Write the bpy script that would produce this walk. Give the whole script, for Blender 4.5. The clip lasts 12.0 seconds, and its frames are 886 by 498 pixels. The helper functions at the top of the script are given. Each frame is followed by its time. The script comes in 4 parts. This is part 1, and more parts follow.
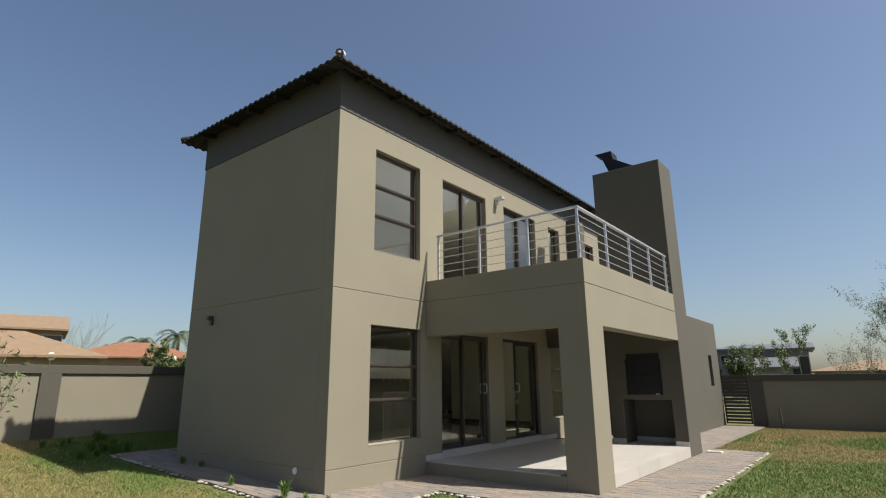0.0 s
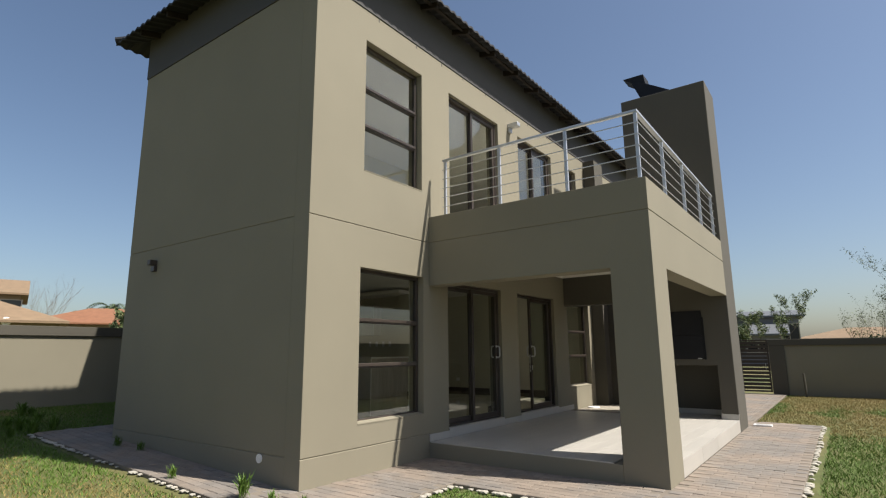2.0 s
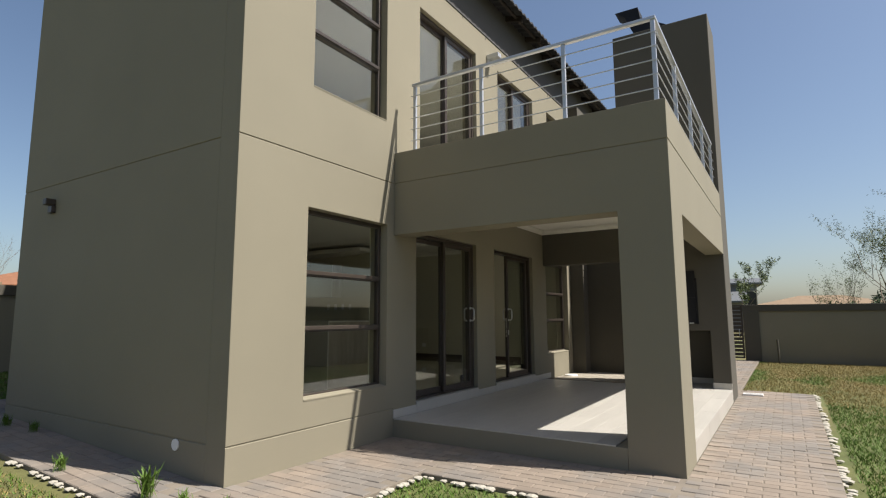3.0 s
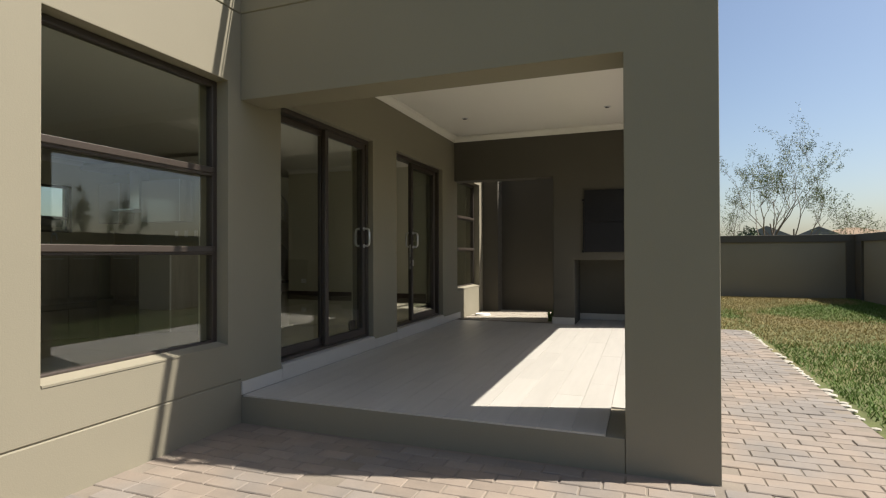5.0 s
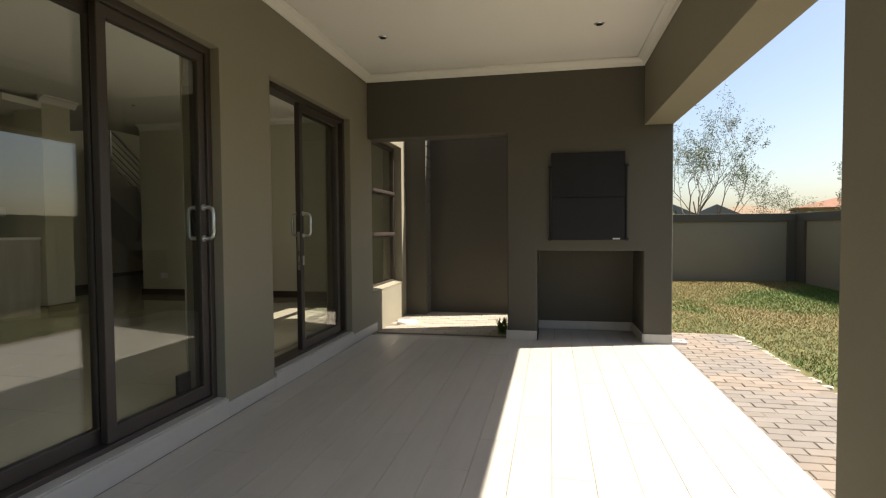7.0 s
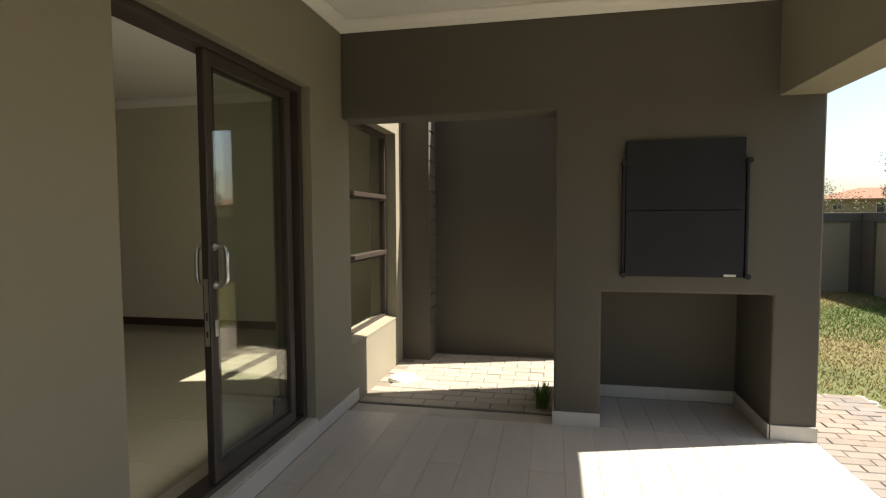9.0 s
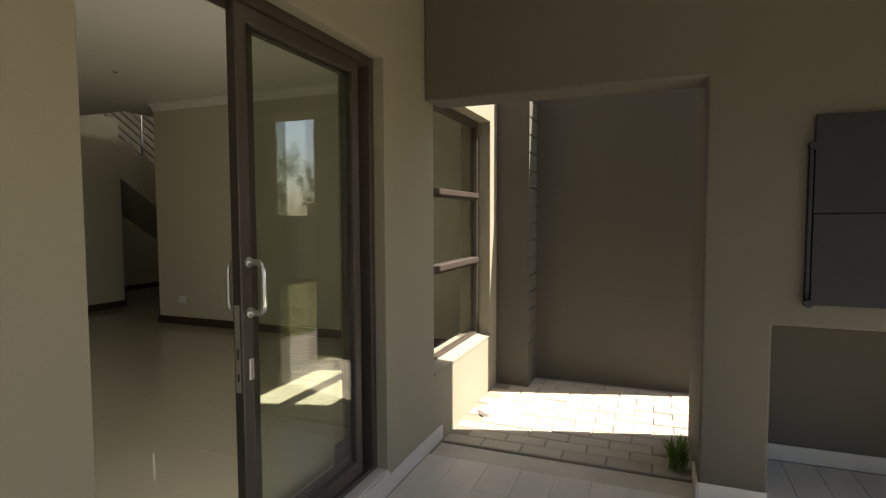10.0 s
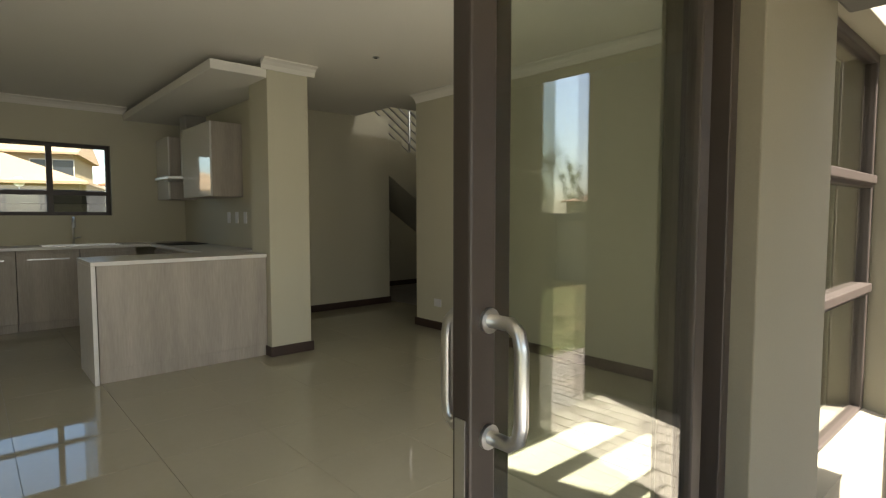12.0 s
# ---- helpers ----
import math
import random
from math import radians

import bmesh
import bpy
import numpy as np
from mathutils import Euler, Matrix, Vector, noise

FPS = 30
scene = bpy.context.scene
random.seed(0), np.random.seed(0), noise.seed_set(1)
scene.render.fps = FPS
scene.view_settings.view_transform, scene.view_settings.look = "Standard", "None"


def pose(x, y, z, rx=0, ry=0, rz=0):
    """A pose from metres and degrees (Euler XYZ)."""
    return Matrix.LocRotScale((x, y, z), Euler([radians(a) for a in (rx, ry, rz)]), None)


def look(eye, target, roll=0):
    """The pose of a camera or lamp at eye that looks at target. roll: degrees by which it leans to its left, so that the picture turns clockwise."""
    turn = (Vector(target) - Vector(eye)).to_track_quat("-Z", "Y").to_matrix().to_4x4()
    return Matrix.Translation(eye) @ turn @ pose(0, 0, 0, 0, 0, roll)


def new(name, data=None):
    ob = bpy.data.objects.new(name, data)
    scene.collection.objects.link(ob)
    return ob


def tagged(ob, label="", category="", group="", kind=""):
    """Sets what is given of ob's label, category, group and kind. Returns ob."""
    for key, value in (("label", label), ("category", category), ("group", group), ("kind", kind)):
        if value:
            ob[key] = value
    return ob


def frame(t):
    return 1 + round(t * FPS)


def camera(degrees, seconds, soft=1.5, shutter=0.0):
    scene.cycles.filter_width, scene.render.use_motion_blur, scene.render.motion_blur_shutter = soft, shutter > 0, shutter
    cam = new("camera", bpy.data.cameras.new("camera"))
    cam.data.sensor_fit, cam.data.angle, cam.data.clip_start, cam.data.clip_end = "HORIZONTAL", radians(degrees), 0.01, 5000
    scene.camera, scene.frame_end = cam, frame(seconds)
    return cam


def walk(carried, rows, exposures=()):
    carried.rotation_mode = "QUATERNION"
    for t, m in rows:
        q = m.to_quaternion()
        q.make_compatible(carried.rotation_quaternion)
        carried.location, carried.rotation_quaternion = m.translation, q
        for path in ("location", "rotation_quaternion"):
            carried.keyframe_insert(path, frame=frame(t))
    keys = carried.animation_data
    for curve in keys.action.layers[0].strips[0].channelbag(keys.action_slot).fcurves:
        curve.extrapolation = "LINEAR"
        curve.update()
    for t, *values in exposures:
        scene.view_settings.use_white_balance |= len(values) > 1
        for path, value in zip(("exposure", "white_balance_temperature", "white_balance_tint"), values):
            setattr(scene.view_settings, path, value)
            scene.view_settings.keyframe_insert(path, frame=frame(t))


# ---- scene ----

cam = camera(78.9, 12.0, 1.2)
ROWS = [
    (0, (-0.25, 0.113, 1.477), (-1.448, 1.639, 1.96), -0.5),
    (0.5, (-0.693, 0.416, 1.463), (-1.89, 1.947, 1.936), -0.5),
    (1, (-1.094, 0.754, 1.424), (-2.284, 2.297, 1.875), -0.5),
    (1.5, (-1.52, 1.181, 1.398), (-2.698, 2.742, 1.818), -0.5),
    (2, (-1.926, 1.609, 1.379), (-3.085, 3.196, 1.752), -0.5),
    (2.5, (-2.34, 2.111, 1.358), (-3.451, 3.744, 1.671), -0.4),
    (4.5, (-3.635, 4.093, 1.205), (-4.468, 5.91, 1.275), -0.1),
    (5, (-3.906, 4.581, 1.185), (-4.606, 6.454, 1.201), -0.2),
    (5.5, (-4.174, 5.144, 1.181), (-4.791, 7.046, 1.154), -0.1),
    (6, (-4.378, 5.68, 1.203), (-4.897, 7.611, 1.154), -0.1),
    (6.5, (-4.546, 6.306, 1.232), (-4.986, 8.256, 1.178), -0.2),
    (7, (-4.708, 6.849, 1.312), (-5.1, 8.809, 1.239), -0.4),
    (9, (-5.168, 8.761, 1.579), (-5.566, 10.718, 1.466), -0.3),
    (9.5, (-5.286, 9.182, 1.587), (-5.832, 11.102, 1.473), -0.1),
    (10, (-5.375, 9.504, 1.613), (-6.11, 11.361, 1.494), -0.2),
    (10.5, (-5.576, 9.833, 1.593), (-6.517, 11.594, 1.477), -0.3),
    (11, (-5.753, 10.075, 1.594), (-6.919, 11.696, 1.476), -0.1),
    (11.5, (-5.982, 10.295, 1.618), (-7.338, 11.76, 1.494), -0.1),
    (12, (-6.173, 10.45, 1.615), (-7.668, 11.773, 1.489), 0.0),
]
EXPOSURES = [(0.0, 0.56, 6500, 10), (2.5, 0.64, 6500, 10), (4.5, 0.76, 6600, 10), (5.5, 0.96, 6700, 10), (6.5, 1.22, 6900, 11), (9.0, 1.5, 7000, 11), (9.5, 1.75, 7000, 11), (10.5, 2.2, 7000, 11), (11.0, 2.45, 6900, 11), (12.0, 2.8, 6600, 10)]
walk(cam, [(t, look(eye, target, roll)) for t, eye, target, roll in ROWS], EXPOSURES)

# ---- light ----
SUN = Vector((1.0, 0.295, 1.476)).normalized()
world = bpy.data.worlds.new("sky")
scene.world = world
world.use_nodes = True
sky = world.node_tree.nodes.new("ShaderNodeTexSky")
sky.sky_type, sky.sun_disc = "NISHITA", False
sky.sun_elevation, sky.sun_rotation = math.asin(SUN.z), math.atan2(SUN.x, SUN.y)
sky.air_density, sky.dust_density, sky.ozone_density = 1.0, 1.8, 1.6
backg = world.node_tree.nodes["Background"]
world.node_tree.links.new(sky.outputs[0], backg.inputs[0])
backg.inputs[1].default_value = 0.08
sun = new("sun", bpy.data.lights.new("sun", "SUN"))
sun.data.energy, sun.data.angle, sun.data.color = 5.0, radians(0.53), (1.0, 0.955, 0.885)
sun.matrix_world = look((20, 10, 30), Vector((20, 10, 30)) - SUN)
for ly0, ly1, lz0, lz1, watts in ((8.3, 9.75, 0.4, 2.3, 3.0), (10.5, 11.9, 0.4, 2.3, 3.6), (6.45, 7.55, 0.6, 2.4, 1.6), (12.7, 13.7, 0.7, 2.35, 1.8), (6.45, 7.55, 3.75, 5.5, 3), (8.4, 9.85, 3.3, 5.5, 4), (10.7, 12.0, 3.3, 5.5, 4), (14.8, 15.8, 5.0, 5.5, 14)):
    lamp = new("window_daylight", bpy.data.lights.new("window_daylight", "AREA"))
    lamp.data.shape, lamp.data.size, lamp.data.size_y, lamp.data.energy = "RECTANGLE", ly1 - ly0, lz1 - lz0, 0.68 * watts
    lamp.data.color = (1.0, 0.97, 0.92)
    lamp.matrix_world = look((-7.0, (ly0 + ly1) / 2, (lz0 + lz1) / 2), (-8.0, (ly0 + ly1) / 2, (lz0 + lz1) / 2))


# ---- materials ----
def material(name, color, rough=0.8, metal=0.0, vary=0.12, scale=3.0, fine=120.0, bump=0.1, dist=0.003, second=None,
             per_piece=0.0, spec=0.5, stretch=(1, 1, 1), mix_scale=0.7, coat=0.0):
    m = bpy.data.materials.new(name)
    m.use_nodes = True
    n, l = m.node_tree.nodes, m.node_tree.links
    b = n["Principled BSDF"]
    b.inputs["Roughness"].default_value, b.inputs["Metallic"].default_value = rough, metal
    b.inputs["Specular IOR Level"].default_value = spec
    b.inputs["Coat Weight"].default_value = coat
    geo = n.new("ShaderNodeNewGeometry")
    mp = n.new("ShaderNodeMapping")
    mp.inputs["Scale"].default_value = stretch
    l.new(geo.outputs["Position"], mp.inputs[0])
    big, small = n.new("ShaderNodeTexNoise"), n.new("ShaderNodeTexNoise")
    for tex, s, d in ((big, scale, 5), (small, fine, 3)):
        tex.inputs["Scale"].default_value, tex.inputs["Detail"].default_value = s, d
        l.new(mp.outputs[0], tex.inputs["Vector"])
    add = n.new("ShaderNodeMath")
    add.operation = "MULTIPLY_ADD"
    l.new(small.outputs[0], add.inputs[0])
    add.inputs[1].default_value = 0.45
    l.new(big.outputs[0], add.inputs[2])
    last = add.outputs[0]
    if per_piece:
        info = n.new("ShaderNodeObjectInfo")
        isl = n.new("ShaderNodeMath")
        isl.operation = "ADD"
        l.new(info.outputs["Random"], isl.inputs[0])
        l.new(geo.outputs["Random Per Island"], isl.inputs[1])
        fr = n.new("ShaderNodeMath")
        fr.operation = "FRACT"
        l.new(isl.outputs[0], fr.inputs[0])
        pp = n.new("ShaderNodeMath")
        pp.operation = "MULTIPLY_ADD"
        l.new(fr.outputs[0], pp.inputs[0])
        pp.inputs[1].default_value = per_piece
        l.new(last, pp.inputs[2])
        last = pp.outputs[0]
    span = n.new("ShaderNodeMapRange")
    span.inputs["From Min"].default_value, span.inputs["From Max"].default_value = 0.4, 1.05 + per_piece
    span.inputs["To Min"].default_value, span.inputs["To Max"].default_value = 1 - vary, 1 + vary
    l.new(last, span.inputs["Value"])
    mul = n.new("ShaderNodeVectorMath")
    mul.operation = "SCALE"
    l.new(span.outputs[0], mul.inputs["Scale"])
    if second:
        mix = n.new("ShaderNodeMix")
        mix.data_type = "RGBA"
        mix.inputs[6].default_value, mix.inputs[7].default_value = (*color, 1), (*second, 1)
        sel = n.new("ShaderNodeTexNoise")
        sel.inputs["Scale"].default_value, sel.inputs["Detail"].default_value = mix_scale, 4
        l.new(mp.outputs[0], sel.inputs["Vector"])
        ram = n.new("ShaderNodeMapRange")
        ram.inputs["From Min"].default_value, ram.inputs["From Max"].default_value = 0.42, 0.58
        l.new(sel.outputs[0], ram.inputs["Value"])
        l.new(ram.outputs[0], mix.inputs[0])
        l.new(mix.outputs[2], mul.inputs[0])
    else:
        mul.inputs[0].default_value = color
    l.new(mul.outputs[0], b.inputs["Base Color"])
    if bump:
        bp = n.new("ShaderNodeBump")
        bp.inputs["Strength"].default_value, bp.inputs["Distance"].default_value = bump, dist
        l.new(add.outputs[0], bp.inputs["Height"])
        l.new(bp.outputs[0], b.inputs["Normal"])
    return m


PLASTER = material("beige_plaster", (0.228, 0.204, 0.146), 0.85, vary=0.06, scale=0.9, fine=140, bump=0.35, dist=0.004)
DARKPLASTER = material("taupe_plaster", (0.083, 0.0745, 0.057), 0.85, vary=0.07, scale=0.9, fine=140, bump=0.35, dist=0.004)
GREYBAND = material("charcoal_paint", (0.065, 0.062, 0.06), 0.8, vary=0.08, scale=1.2, fine=120, bump=0.25)
INNER = material("inner_wall_paint", (0.53, 0.50, 0.38), 0.75, vary=0.04, scale=0.8, fine=150, bump=0.15, dist=0.002)
CEIL = material("ceiling_paint", (0.74, 0.71, 0.64), 0.8, vary=0.03, scale=0.7, fine=90, bump=0.08)
BRONZE = material("bronze_aluminium", (0.046, 0.035, 0.028), 0.42, vary=0.15, scale=4, fine=200, bump=0.05, spec=0.5)
STEEL = material("brushed_steel", (0.62, 0.62, 0.61), 0.32, 1.0, vary=0.08, scale=6, fine=220, bump=0.05)
GALV = material("galvanised_steel", (0.55, 0.56, 0.58), 0.45, 0.7, vary=0.1, scale=8, fine=160, bump=0.05)
BLACKSTEEL = material("black_steel", (0.012, 0.012, 0.014), 0.6, 0.0, spec=0.25, vary=0.2, scale=5, fine=160, bump=0.08)
ROOFMAT = material("charcoal_roof", (0.016, 0.016, 0.018), 0.75, vary=0.2, scale=3, fine=60, bump=0.2)
TIMBER = material("dark_timber", (0.025, 0.018, 0.014), 0.7, vary=0.3, scale=6, fine=90, bump=0.3)
PATIOTILE = material("grey_wood_tile", (0.45, 0.425, 0.38), 0.38, vary=0.10, scale=2.0, fine=40, bump=0.06, dist=0.002, per_piece=0.35, stretch=(9, 1, 1))
GROUT = material("grey_grout", (0.33, 0.32, 0.30), 0.9, vary=0.1)
PALEPAVER = material("pale_paver", (0.31, 0.275, 0.22), 0.9, vary=0.16, scale=6, fine=90, bump=0.5, dist=0.004, per_piece=0.5)
PAVER = material("clay_paver", (0.225, 0.182, 0.143), 0.9, vary=0.22, scale=6, fine=90, bump=0.5, dist=0.004, second=(0.186, 0.165, 0.143), per_piece=0.6, mix_scale=1.2)
SAND = material("joint_sand", (0.19, 0.16, 0.125), 0.95, vary=0.2, scale=4, fine=80, bump=0.4)
CONCRETE = material("pale_concrete", (0.40, 0.37, 0.31), 0.9, vary=0.15, scale=5, fine=90, bump=0.5)
FLOORTILE = material("polished_porcelain", (0.37, 0.345, 0.262), 0.03, vary=0.05, scale=1.2, fine=30, bump=0.0, per_piece=0.08)
SKIRT = material("dark_skirting", (0.05, 0.03, 0.022), 0.5, vary=0.2, scale=5)
OAK = material("pale_oak_board", (0.40, 0.355, 0.30), 0.5, vary=0.24, scale=2.2, fine=26, bump=0.1, stretch=(1, 3.2, 0.35), dist=0.002)
QUARTZ = material("white_quartz", (0.72, 0.70, 0.66), 0.2, vary=0.05, scale=12, fine=150, bump=0.0)
GLOSSWHITE = material("gloss_white", (0.66, 0.65, 0.62), 0.06, vary=0.02, bump=0.0, coat=0.5)
WHITEPLASTIC = material("white_plastic", (0.75, 0.74, 0.72), 0.4, vary=0.03, bump=0.0)
SOIL = material("lawn_soil", (0.085, 0.098, 0.026), 0.95, vary=0.3, scale=5, fine=60, bump=0.6, dist=0.02, second=(0.135, 0.115, 0.042), mix_scale=0.22)
GREEN = material("green_grass", (0.085, 0.155, 0.014), 0.7, vary=0.3, scale=3, fine=40, bump=0, per_piece=0.6)
STRAW = material("dry_grass", (0.25, 0.19, 0.064), 0.8, vary=0.3, scale=3, fine=40, bump=0, per_piece=0.6)
LEAF = material("sage_leaf", (0.105, 0.135, 0.045), 0.65, vary=0.35, scale=3, fine=30, bump=0, per_piece=0.8)
DARKLEAF = material("dark_leaf", (0.05, 0.075, 0.025), 0.65, vary=0.35, scale=3, fine=30, bump=0, per_piece=0.8)
BARK = material("grey_bark", (0.15, 0.115, 0.085), 0.9, vary=0.3, scale=8, fine=70, bump=0.6)
TANWALL = material("tan_house_wall", (0.23, 0.175, 0.10), 0.85, vary=0.08, scale=0.6)
TANROOF = material("sand_roof_tile", (0.22, 0.15, 0.088), 0.8, vary=0.15, scale=2, fine=12, bump=0.4, dist=0.03)
REDROOF = material("terracotta_roof_tile", (0.225, 0.10, 0.05), 0.8, vary=0.2, scale=2, fine=12, bump=0.4, dist=0.03)
GREYHOUSE = material("grey_house_wall", (0.17, 0.17, 0.18), 0.8, vary=0.1, scale=0.6)
GREYROOF = material("grey_sheet_roof", (0.12, 0.125, 0.13), 0.6, vary=0.1, scale=1.0)
WINDARK = material("dark_window_glass", (0.02, 0.022, 0.025), 0.1, vary=0.1, bump=0.0)


def glass_material():
    m = bpy.data.materials.new("window_glass")
    m.use_nodes = True
    n, l = m.node_tree.nodes, m.node_tree.links
    n.remove(n["Principled BSDF"])
    lw, pw, fr, tr, gl, mx = (n.new("ShaderNode" + k) for k in ("LayerWeight", "Math", "MapRange", "BsdfTransparent", "BsdfGlossy", "MixShader"))
    pw.operation = "POWER"
    pw.inputs[1].default_value = 4.0
    l.new(lw.outputs["Facing"], pw.inputs[0])
    l.new(pw.outputs[0], fr.inputs["Value"])
    fr.inputs["To Min"].default_value, fr.inputs["To Max"].default_value = 0.07, 0.95
    lw.inputs["Blend"].default_value = 0.5
    tr.inputs[0].default_value = (0.92, 0.94, 0.91, 1)
    gl.inputs["Roughness"].default_value = 0.0
    l.new(fr.outputs[0], mx.inputs[0])
    l.new(tr.outputs[0], mx.inputs[1])
    l.new(gl.outputs[0], mx.inputs[2])
    l.new(mx.outputs[0], n["Material Output"].inputs[0])
    return m


GLASS = glass_material()


# ---- builders ----
def mesh_of(name, bm, mat):
    me = bpy.data.meshes.new(name)
    bm.to_mesh(me)
    bm.free()
    me.materials.append(mat)
    return me


def part(name, bm, mat, parent, label="", smooth=False):
    me = mesh_of(name, bm, mat)
    if smooth:
        me.polygons.foreach_set("use_smooth", [True] * len(me.polygons))
    ob = new(name, me)
    ob.parent = parent
    if label:
        tagged(ob, label)
    return ob


def single(name, bm, mat, label, category, kind="", group="", smooth=False):
    return tagged(part(name, bm, mat, None, "", smooth), label, category, group, kind)


def thing(name, label, category, group="", kind="", at=(0, 0, 0)):
    ob = new(name)
    ob.location = at
    ob.empty_display_size = 0.1
    return tagged(ob, label, category, group, kind)


def box(x0, x1, y0, y1, z0, z1, bevel=0.0, bm=None):
    own = bmesh.new()
    bmesh.ops.create_cube(own, size=1)
    for v in own.verts:
        v.co = Vector(((x0 + x1) / 2 + v.co.x * (x1 - x0), (y0 + y1) / 2 + v.co.y * (y1 - y0), (z0 + z1) / 2 + v.co.z * (z1 - z0)))
    if bevel:
        bmesh.ops.bevel(own, geom=own.edges[:], offset=bevel, segments=2, affect="EDGES", profile=0.5)
    if bm is None:
        return own
    me = bpy.data.meshes.new("t")
    own.to_mesh(me)
    own.free()
    bm.from_mesh(me)
    bpy.data.meshes.remove(me)
    return bm


def csg(adds, cuts=(), bevel=0.0):
    """Axis-aligned boxes joined, less the boxes cut away, as one closed mesh."""
    ax = [sorted({round(v, 4) for b in (*adds, *cuts) for v in b[2 * i:2 * i + 2]}) for i in range(3)]
    mid = [[(a + b) / 2 for a, b in zip(q, q[1:])] for q in ax]
    nx, ny, nz = map(len, mid)
    fill = np.zeros((nx + 2, ny + 2, nz + 2), bool)
    for val, boxes in ((True, adds), (False, cuts)):
        for b in boxes:
            idx = [[k + 1 for k, c in enumerate(mid[i]) if b[2 * i] < c < b[2 * i + 1]] for i in range(3)]
            if all(idx):
                fill[idx[0][0]:idx[0][-1] + 1, idx[1][0]:idx[1][-1] + 1, idx[2][0]:idx[2][-1] + 1] = val
    bm, vs = bmesh.new(), {}

    def v(i, j, k):
        if (i, j, k) not in vs:
            vs[i, j, k] = bm.verts.new((ax[0][i], ax[1][j], ax[2][k]))
        return vs[i, j, k]

    quads = {(1, 0, 0): ((1, 0, 0), (1, 1, 0), (1, 1, 1), (1, 0, 1)), (-1, 0, 0): ((0, 0, 0), (0, 0, 1), (0, 1, 1), (0, 1, 0)),
             (0, 1, 0): ((0, 1, 0), (0, 1, 1), (1, 1, 1), (1, 1, 0)), (0, -1, 0): ((0, 0, 0), (1, 0, 0), (1, 0, 1), (0, 0, 1)),
             (0, 0, 1): ((0, 0, 1), (1, 0, 1), (1, 1, 1), (0, 1, 1)), (0, 0, -1): ((0, 0, 0), (0, 1, 0), (1, 1, 0), (1, 0, 0))}
    for i, j, k in np.argwhere(fill):
        for (a, b, c), q in quads.items():
            if not fill[i + a, j + b, k + c]:
                bm.faces.new([v(i - 1 + p, j - 1 + r, k - 1 + s) for p, r, s in q])
    if bevel:
        bmesh.ops.dissolve_limit(bm, angle_limit=0.02, verts=bm.verts[:], edges=bm.edges[:])
        sharp = [e for e in bm.edges if len(e.link_faces) == 2 and e.calc_face_angle(0) > 1.0]
        bmesh.ops.bevel(bm, geom=sharp, offset=bevel, segments=2, affect="EDGES", profile=0.5, clamp_overlap=True)
    return bm


def tube(bm, points, radii, sides=8, caps=True):
    """A round bar through points."""
    rings, u = [], None
    pts = [Vector(p) for p in points]
    for i, p in enumerate(pts):
        d = (pts[min(i + 1, len(pts) - 1)] - pts[max(i - 1, 0)]).normalized()
        if u is None:
            u = d.cross(Vector((0, 0, 1)) if abs(d.z) < 0.9 else Vector((1, 0, 0)))
        u = (u - d * u.dot(d)).normalized()
        w = d.cross(u)
        r = radii[i] if isinstance(radii, (list, tuple)) else radii
        rings.append([bm.verts.new(p + r * (math.cos(a) * u + math.sin(a) * w)) for a in (2 * math.pi * s / sides for s in range(sides))])
    for a, b in zip(rings, rings[1:]):
        for s in range(sides):
            bm.faces.new((a[s], a[(s + 1) % sides], b[(s + 1) % sides], b[s]))
    if caps:
        bm.faces.new(rings[0])
        bm.faces.new(rings[-1][::-1])
    return bm


def stuff_mesh(name, verts, faces, mat, parent=None):
    me = bpy.data.meshes.new(name)
    me.from_pydata(verts, [], faces)
    me.materials.append(mat)
    ob = new(name, me)
    ob.parent = parent
    return ob


# ---- plan ----
def slope(x):
    """The ground climbs gently west of the house's corner."""
    return 0.046 * min(9.0, max(0.0, -7.0 - x))


XB, XD, YF, YK = -6.67, -3.53, 7.75, 12.48      # house wall, patio edge, patio front, barbecue wall
G, PF, FL = -0.04, 0.158, 0.28                  # paving, patio floor, inner floor
YS, XW = 5.525, -11.02                          # near gable wall, its far corner
TOP = 6.73                                      # wall top under the roof
XI = XB - 0.26                                  # inner face of the house wall
CEILZ = 3.03
GR = [(2.938, 2.95)]                            # joint between storeys
W1 = (6.39, 7.59, 3.69, 5.545)
W2 = (6.36, 7.625, 0.53, 2.42)
W3 = (12.62, 13.85, 0.60, 2.40)
S1 = (8.22, 9.81, FL, 2.415)
S2 = (10.405, 11.97, FL, 2.415)
U1 = (8.30, 9.87, 3.14, 5.545)
U2 = (10.64, 12.16, 3.14, 5.56)
U5 = (12.90, 13.53, 4.60, 5.56)
U6 = (14.75, 15.88, 4.95, 5.56)
OPENINGS = [W1, W2, W3, S1, S2, U1, U2, U5, U6]


